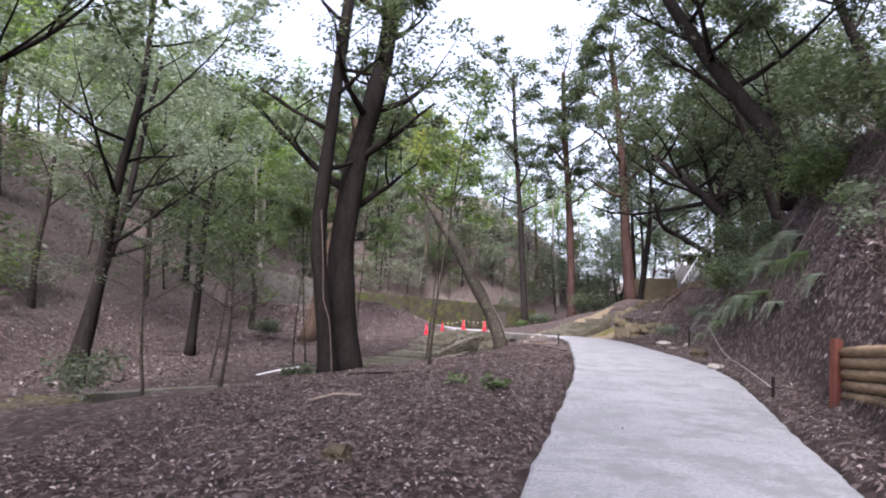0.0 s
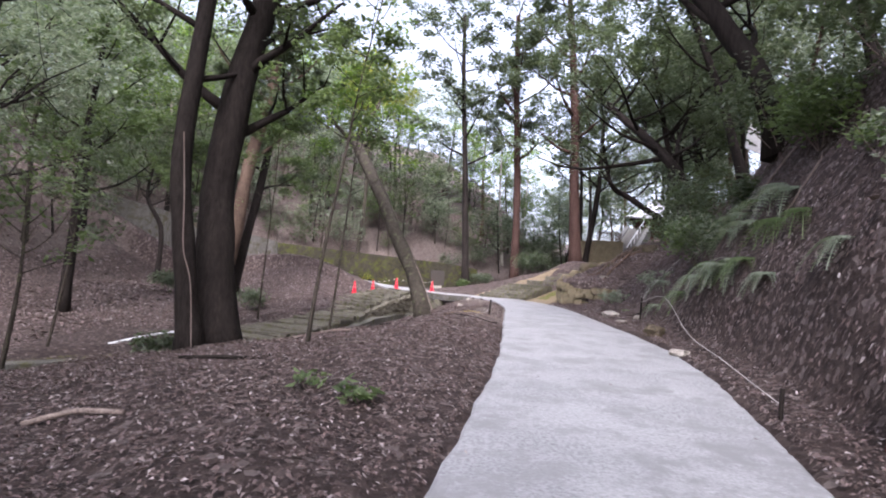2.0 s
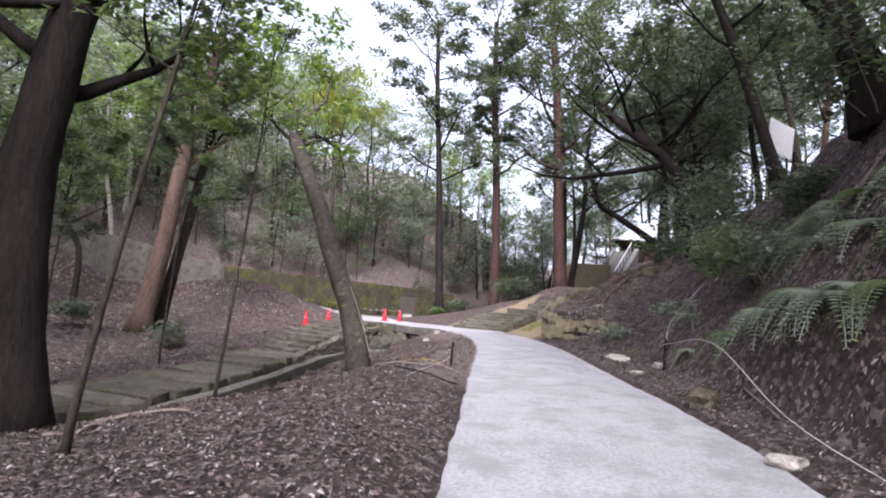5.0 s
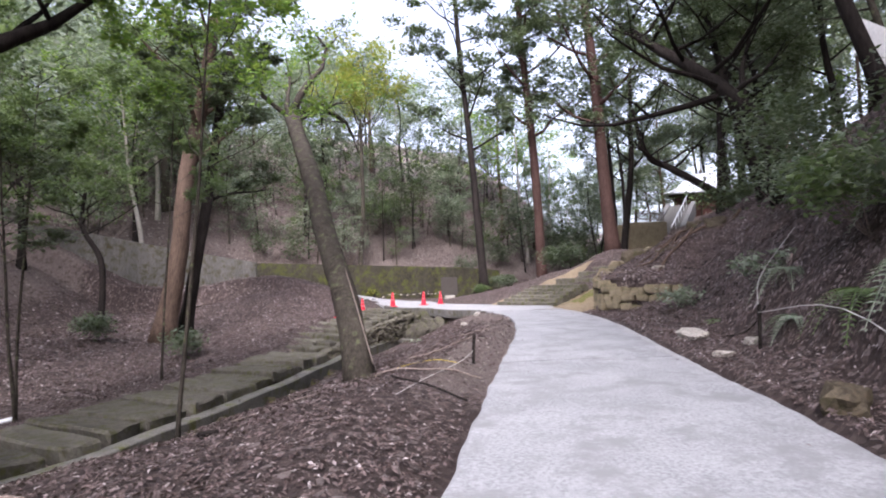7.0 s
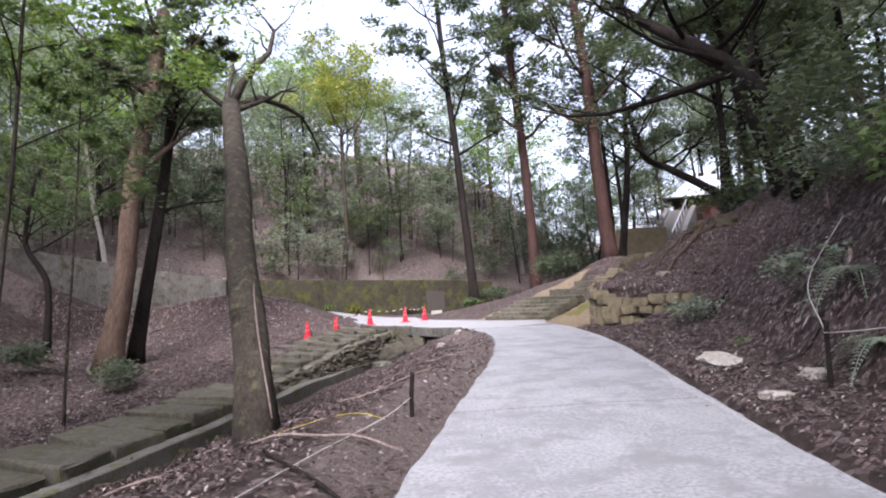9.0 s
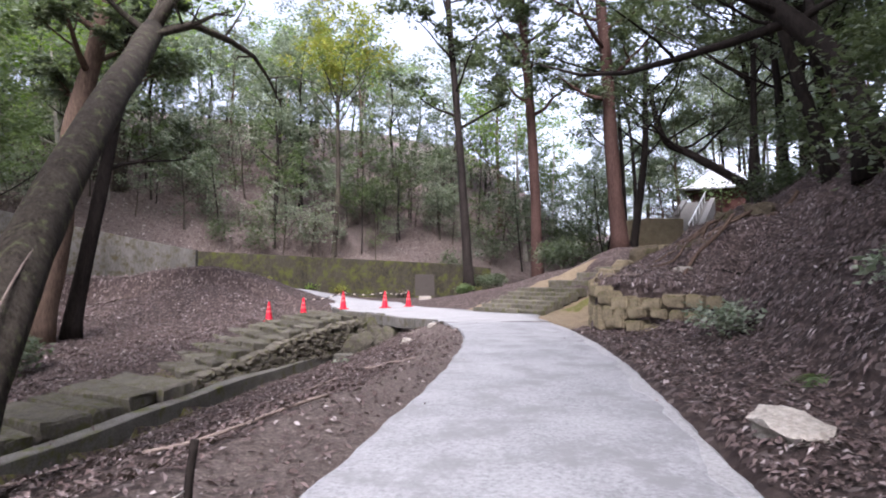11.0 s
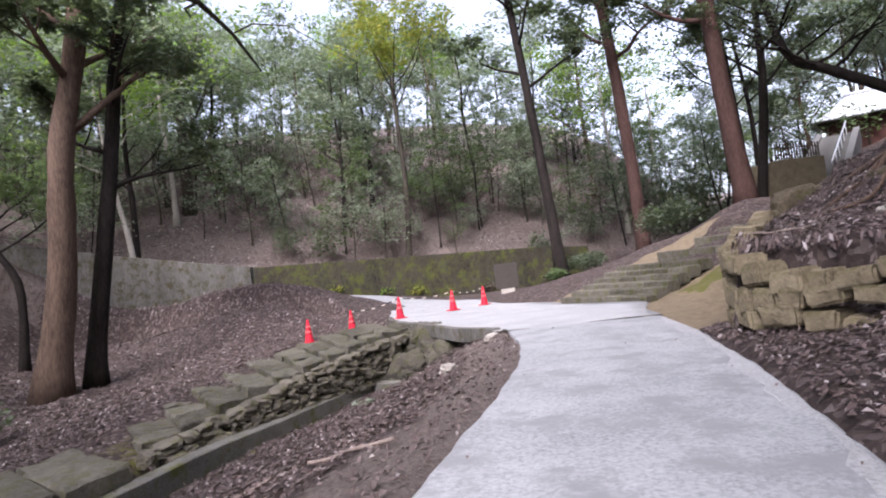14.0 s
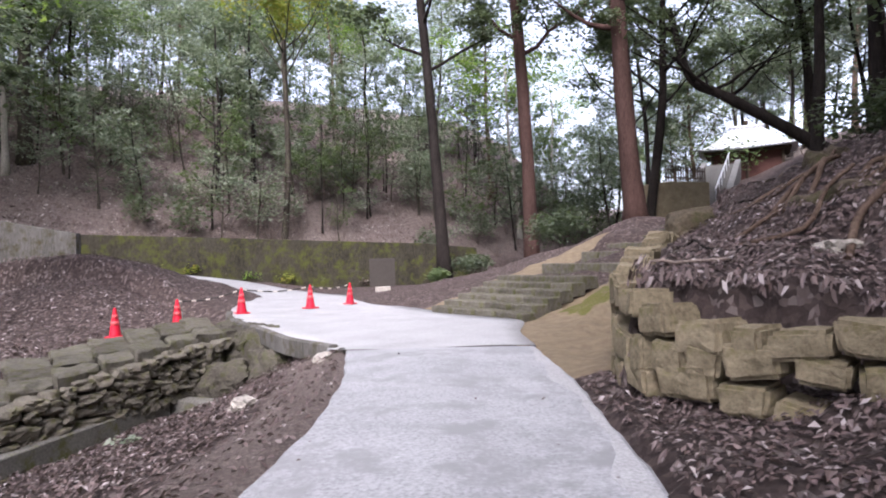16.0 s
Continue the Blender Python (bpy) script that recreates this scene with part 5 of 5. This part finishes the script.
# ---- rocks ----
for x, y, s, h, mat, label in ((8.1, 16.7, 0.55, 0.2, WHITE_STONE, "pale flat stone beside the path"), (7.25, 11.8, 0.5, 0.32, BOULDER, "mossy yellowish stone beside the path"), (-0.1, 1.4, 0.24, 0.16, BOULDER, "small mossy stone among the leaves"), (7.75, 14.9, 0.26, 0.1, WHITE_STONE, "pale flat stone beside the path"), (8.3, 15.2, 0.22, 0.12, WHITE_STONE, "pale flat stone beside the path"), (12.0, 26.4, 1.5, 0.85, BOULDER, "large brown boulder above the stone wall"), (14.6, 28.6, 1.2, 0.7, BOULDER, "large brown boulder above the stone wall"), (15.3, 32.0, 1.0, 0.8, BOULDER, "large brown boulder above the stone wall"), (12.6, 32.5, 0.9, 0.7, BOULDER, "brown boulder above the stone wall"), (4.7, 27.0, 0.3, 0.18, WHITE_STONE, "pale stone on the verge"), (10.9, 25.3, 0.35, 0.16, WHITE_STONE, "pale stone above the wall"), (5.3, 28.75, 0.3, 0.12, WHITE_STONE, "pale broken concrete at the drain"), (6.5, 9.2, 0.3, 0.12, WHITE_STONE, "pale stone at the edge of the path")):
    bm = bmesh.new()
    stone(bm, (s, s * 0.7, h), Matrix.Identity(4), rng, 3 if s > 1 else 2, 0.75, 0.35, s < 1.06)
    rock = part("rock", bm, mat)
    rock.matrix_basis = pose(x, y, zat(x, y) + (h * 0.25 if s < 1 else h * (-0.5 if s > 1.06 else -0.15)), rng.uniform(-10, 10), rng.uniform(-10, 10), rng.uniform(0, 360))
    tagged(rock, label, "rock")

# ---- fallen branches and roots ----
r9 = random.Random(77)
for i in range(34):
    if i < 15:
        y = r9.uniform(3, 24)
        x = float(path_left(y)) - r9.uniform(0.5, 4.0)
    else:
        y = r9.uniform(2, 34)
        x = float(path_right(min(y, 27))) + r9.uniform(0.4, 4.5) + max(0, y - 27) * 0.5
    a, ln = r9.random() * 6.283, r9.uniform(0.5, 1.7)
    pts = []
    for k in range(5):
        f = k / 4 - 0.5
        px, py = x + math.cos(a) * ln * f + r9.uniform(-0.04, 0.04), y + math.sin(a) * ln * f + r9.uniform(-0.04, 0.04)
        if float(path_left(py)) - 0.1 < px < float(path_right(py)) + 0.1 and py < 30:
            px = float(path_left(py)) - 0.15 if i < 15 else float(path_right(py)) + 0.15
        pts.append(on(px, py, 0.025 + r9.uniform(0, 0.04)))
    strand("fallen_branch", "dry fallen branch lying among the leaves", "branch", pts, r9.uniform(0.012, 0.03), TWIG if i % 3 else BARK_DARK, 10)
for i in range(12):
    x, y = r9.uniform(11.5, 15.5), r9.uniform(25.5, 31)
    strand("root", "bare brown root hanging over the bank", "root", [on(x, y, 0.3), on(x - 0.5, y - 0.3, 0.2), on(x - 1.0, y - 0.5 + r9.uniform(-0.3, 0.3), 0.1), on(x - 1.5, y - 0.6 + r9.uniform(-0.3, 0.3), 0.0)], r9.uniform(0.025, 0.06), BARK_BROWN, 12)


# ---- ferns and small plants ----
def fern(at, rz, s=1.0, fronds=13, leaf=LEAF_GREY, seed=0):
    f = thing("fern", "drooping green fern on the bank", "fern", at, rz, "ferns on the bank")
    r = random.Random(seed)
    for i in range(fronds):
        a = i * 2.4 + r.random()
        ln = r.uniform(0.6, 1.0) * s
        v, q, stem = [], [], []
        for k in range(20):
            u = (k + 1) / 20
            c = Vector((math.cos(a) * ln * u, math.sin(a) * ln * u, ln * (0.6 * u - 1.35 * u * u)))
            stem.append(c)
            t = Vector((-math.sin(a), math.cos(a), 0))
            n0 = len(v)
            back = stem[-2] if k else Vector((0, 0, 0))
            v += [back - t * 0.006, back + t * 0.006, c + t * 0.006, c - t * 0.006]
            q.append((n0, n0 + 1, n0 + 2, n0 + 3))
            g = Vector((math.cos(a), math.sin(a), -0.5))
            w = ln * 0.2 * math.sin(min(1, 1.15 * (1 - u) + 0.15) * math.pi * 0.55)
            for sd in (-1, 1):
                n0 = len(v)
                v += [c, c + t * sd * w * 0.5 + g * 0.022 * s, c + t * sd * w + g * 0.05 * s, c + t * sd * w * 0.5 - g * 0.012 * s]
                q.append((n0, n0 + 1, n0 + 2, n0 + 3))
        np_mesh("frond", [tuple(p) for p in v], q, leaf, f)
    return f


for i, (x, y, s) in enumerate(((8.15, 11.2, 0.9), (8.3, 12.0, 0.9), (7.9, 10.3, 0.8), (8.6, 13.3, 0.8), (7.4, 8.3, 0.6), (7.0, 6.2, 0.55), (9.0, 11.0, 0.9), (9.35, 12.0, 0.9), (8.85, 10.2, 0.9), (9.6, 13.0, 1.1), (8.5, 9.4, 0.9), (9.9, 14.2, 0.9), (7.75, 9.4, 0.8), (7.95, 10.1, 0.85), (8.05, 10.9, 0.8), (8.2, 9.3, 0.9), (8.4, 10.4, 0.9), (8.6, 11.4, 0.8), (8.0, 8.4, 0.7), (8.6, 14.6, 0.7), (9.3, 15.8, 0.7), (9.2, 18.0, 0.6), (8.9, 11.6, 1.3))):
    fern(on(x, y, 0.02), 40 * i, s, 13, LEAF_GREY if i % 3 else LEAF_MID, 500 + i)
for i, (x, y, leaf, n, s) in enumerate(((1.45, 5.1, LEAF_MID, 60, 0.13), (0.9, 5.9, LEAF_MID, 40, 0.11), (-6.4, 8.2, LEAF_DARK, 700, 0.12), (-5.2, 26.5, LEAF_DARK, 700, 0.14), (-10.2, 30.0, LEAF_DARK, 900, 0.16), (-3.4, 12.8, LEAF_DARK, 500, 0.12), (9.8, 17.2, LEAF_GREY, 500, 0.1), (9.9, 21.5, LEAF_GREY, 400, 0.1), (3.0, 27.3, LEAF_GREY, 50, 0.1), (-10.5, 47.4, LEAF_YELLOW, 260, 0.14), (-4.2, 49.6, LEAF_FALLEN, 300, 0.13), (0.4, 51.6, LEAF_MID, 420, 0.15), (2.8, 52.4, LEAF_FALLEN, 320, 0.14), (-1.2, 50.6, LEAF_YELLOW, 240, 0.13), (4.9, 53.4, LEAF_GREY, 420, 0.15), (-7.0, 48.4, LEAF_YELLOW, 420, 0.14), (-8.4, 48.9, LEAF_BRIGHT, 500, 0.16), (-5.5, 48.9, LEAF_YELLOW, 500, 0.16), (-3.0, 50.0, LEAF_BRIGHT, 400, 0.16), (12.8, 46.8, LEAF_DARK, 1400, 0.2), (8.4, 47.6, LEAF_DARK, 900, 0.2), (7.0, 46.8, LEAF_MID, 500, 0.2), (7.1, 5.2, LEAF_GREY, 220, 0.1), (7.6, 6.0, LEAF_GREY, 260, 0.1), (8.0, 6.9, LEAF_MID, 300, 0.1), (8.4, 7.7, LEAF_GREY, 360, 0.11), (8.2, 5.8, LEAF_DARK, 400, 0.11), (7.5, 4.0, LEAF_GREY, 240, 0.1), (6.8, 4.6, LEAF_FALLEN, 200, 0.1), (9.0, 13.0, LEAF_DARK, 900, 0.12), (9.5, 10.0, LEAF_DARK, 1200, 0.13), (10.6, 14.5, LEAF_DARK, 900, 0.13), (8.4, 6.4, LEAF_DARK, 1300, 0.13), (8.0, 4.2, LEAF_DARK, 1300, 0.13), (9.3, 8.2, LEAF_DARK, 1500, 0.13), (9.0, 9.4, LEAF_MID, 1200, 0.13), (9.9, 11.8, LEAF_DARK, 1500, 0.14), (9.4, 14.2, LEAF_MID, 900, 0.12), (10.6, 16.4, LEAF_DARK, 1300, 0.13), (11.6, 18.6, LEAF_GREY, 900, 0.13), (12.6, 20.8, LEAF_DARK, 1300, 0.14), (7.8, 2.0, LEAF_DARK, 1300, 0.13), (13.8, 22.2, LEAF_DARK, 1500, 0.15), (16.4, 25.0, LEAF_DARK, 1500, 0.16), (17.2, 30.0, LEAF_DARK, 1500, 0.17), (18.4, 34.0, LEAF_DARK, 1500, 0.18))):
    big = 0.16 if n < 100 else 0.45 if n < 600 else 0.8 if n < 1300 else 1.4
    p = thing("low_plant", "low leafy plant growing from the litter", "plant", on(x, y))
    bm, tips, r8 = bmesh.new(), [], random.Random(600 + i)
    for k in range(5):
        a = r8.random() * 6.283
        limb(bm, r8, (0, 0, -0.05), (math.cos(a) * 0.8, math.sin(a) * 0.8, 0.9), big * 1.3, 0.012, 0, tips, 4, 0.3, 0.2)
    part("stem", bm, TWIG, p)
    v, q = leaf_cloud(np.random.default_rng(600 + i), [t for t, _ in tips], [big * 0.7] * len(tips), n, s, flat=0.7, aspect=0.6)
    np_mesh("foliage", v, q, leaf, p)


# ---- fallen leaves ----
def litter(n, x0, x1, y0, y1, size, seed, keep):
    g = np.random.default_rng(seed)
    x, y = g.uniform(x0, x1, n), g.uniform(y0, y1, n)
    ok = keep(x, y, g)
    x, y = x[ok], y[ok]
    n = len(x)
    a, s = g.random(n) * 2 * np.pi, size * g.uniform(0.5, 1.4, n)
    tx, ty = (land(x + 0.1, y) - land(x - 0.1, y)) / 0.2, (land(x, y + 0.1) - land(x, y - 0.1)) / 0.2
    z = land(x, y) + g.uniform(0.004, 0.035, n) * (1 + 2 * np.minimum(np.hypot(tx, ty), 2))
    c = np.stack([x, y, z], 1)

    def way(ang):
        d = np.stack([np.cos(ang), np.sin(ang), np.clip(np.cos(ang) * tx + np.sin(ang) * ty, -1.5, 1.5) + g.normal(0, 0.28, n)], 1)
        return d * s[:, None]

    u, w = way(a), way(a + np.pi / 2) * 0.5
    lift = np.stack([0 * s, 0 * s, g.uniform(0.0, 0.3, n) * s], 1)
    v = np.stack([c - u * 0.5, c + w * 0.5 + lift, c + u * 0.5, c - w * 0.5 + lift], 1).reshape(-1, 3)
    return v, np.arange(4 * n).reshape(-1, 4)


def leaf_floor(x, y, g):
    dl, dr = path_left(y) - x, x - path_right(y)
    _, s, q = ramp_z(x, y)
    dw = (x - 9.15) * 0.908 - (y - 26.1) * 0.418
    out = (dl > 0.05) | (dr > 0.04)
    bare = (dl > 0) & (dl < 1.1) & (y > 12) & (g.random(len(x)) < 0.55)
    stairs = (x < curb_x(y) + 0.3) & (x > curb_x(y) - 2.6) & (y > 11) & (g.random(len(x)) < 0.9)
    lane_area = (y > 29) & (y < 47.2 + 0.46 * (x + 9)) & (x > -1.0 - (y - 38) * 0.8) & (x < 9.2) & ((dw < 0) | (x < 9.2))
    sandy = (dw < 0.3) & (x > 8.5) & (y > 26.4)
    return out & ~bare & ~stairs & ~lane_area & ~sandy


for k, (n, x0, x1, y0, y1, size) in enumerate(((165000, -3.5, 10.5, -3.5, 16, 0.044), (105000, -6, 14, 16, 32, 0.062), (26000, -14, -1, 22, 42, 0.1), (42000, 9, 20, 22, 42, 0.062), (52000, -22, 24, 42, 68, 0.17), (26000, -36, -9, 12, 44, 0.16))):
    v, q = litter(n, x0, x1, y0, y1, size, 900 + k, leaf_floor)
    tagged(np_mesh("fallen_leaves", v, q, LEAF_FALLEN), "dry brown fallen leaves covering the ground", "leaves", kind="stuff")
v, q = litter(900, 0, 9, -3, 28.5, 0.05, 950, lambda x, y, g: (x > path_left(y) + 0.05) & (x < path_right(y) - 0.05) & (g.random(len(x)) < 0.06 + 0.5 * (np.minimum(x - path_left(y), path_right(y) - x) < 0.25)))
v[:, 2] += 0.108
tagged(np_mesh("fallen_leaves", v, q, LEAF_FALLEN), "few dry leaves scattered on the path", "leaves", kind="stuff")
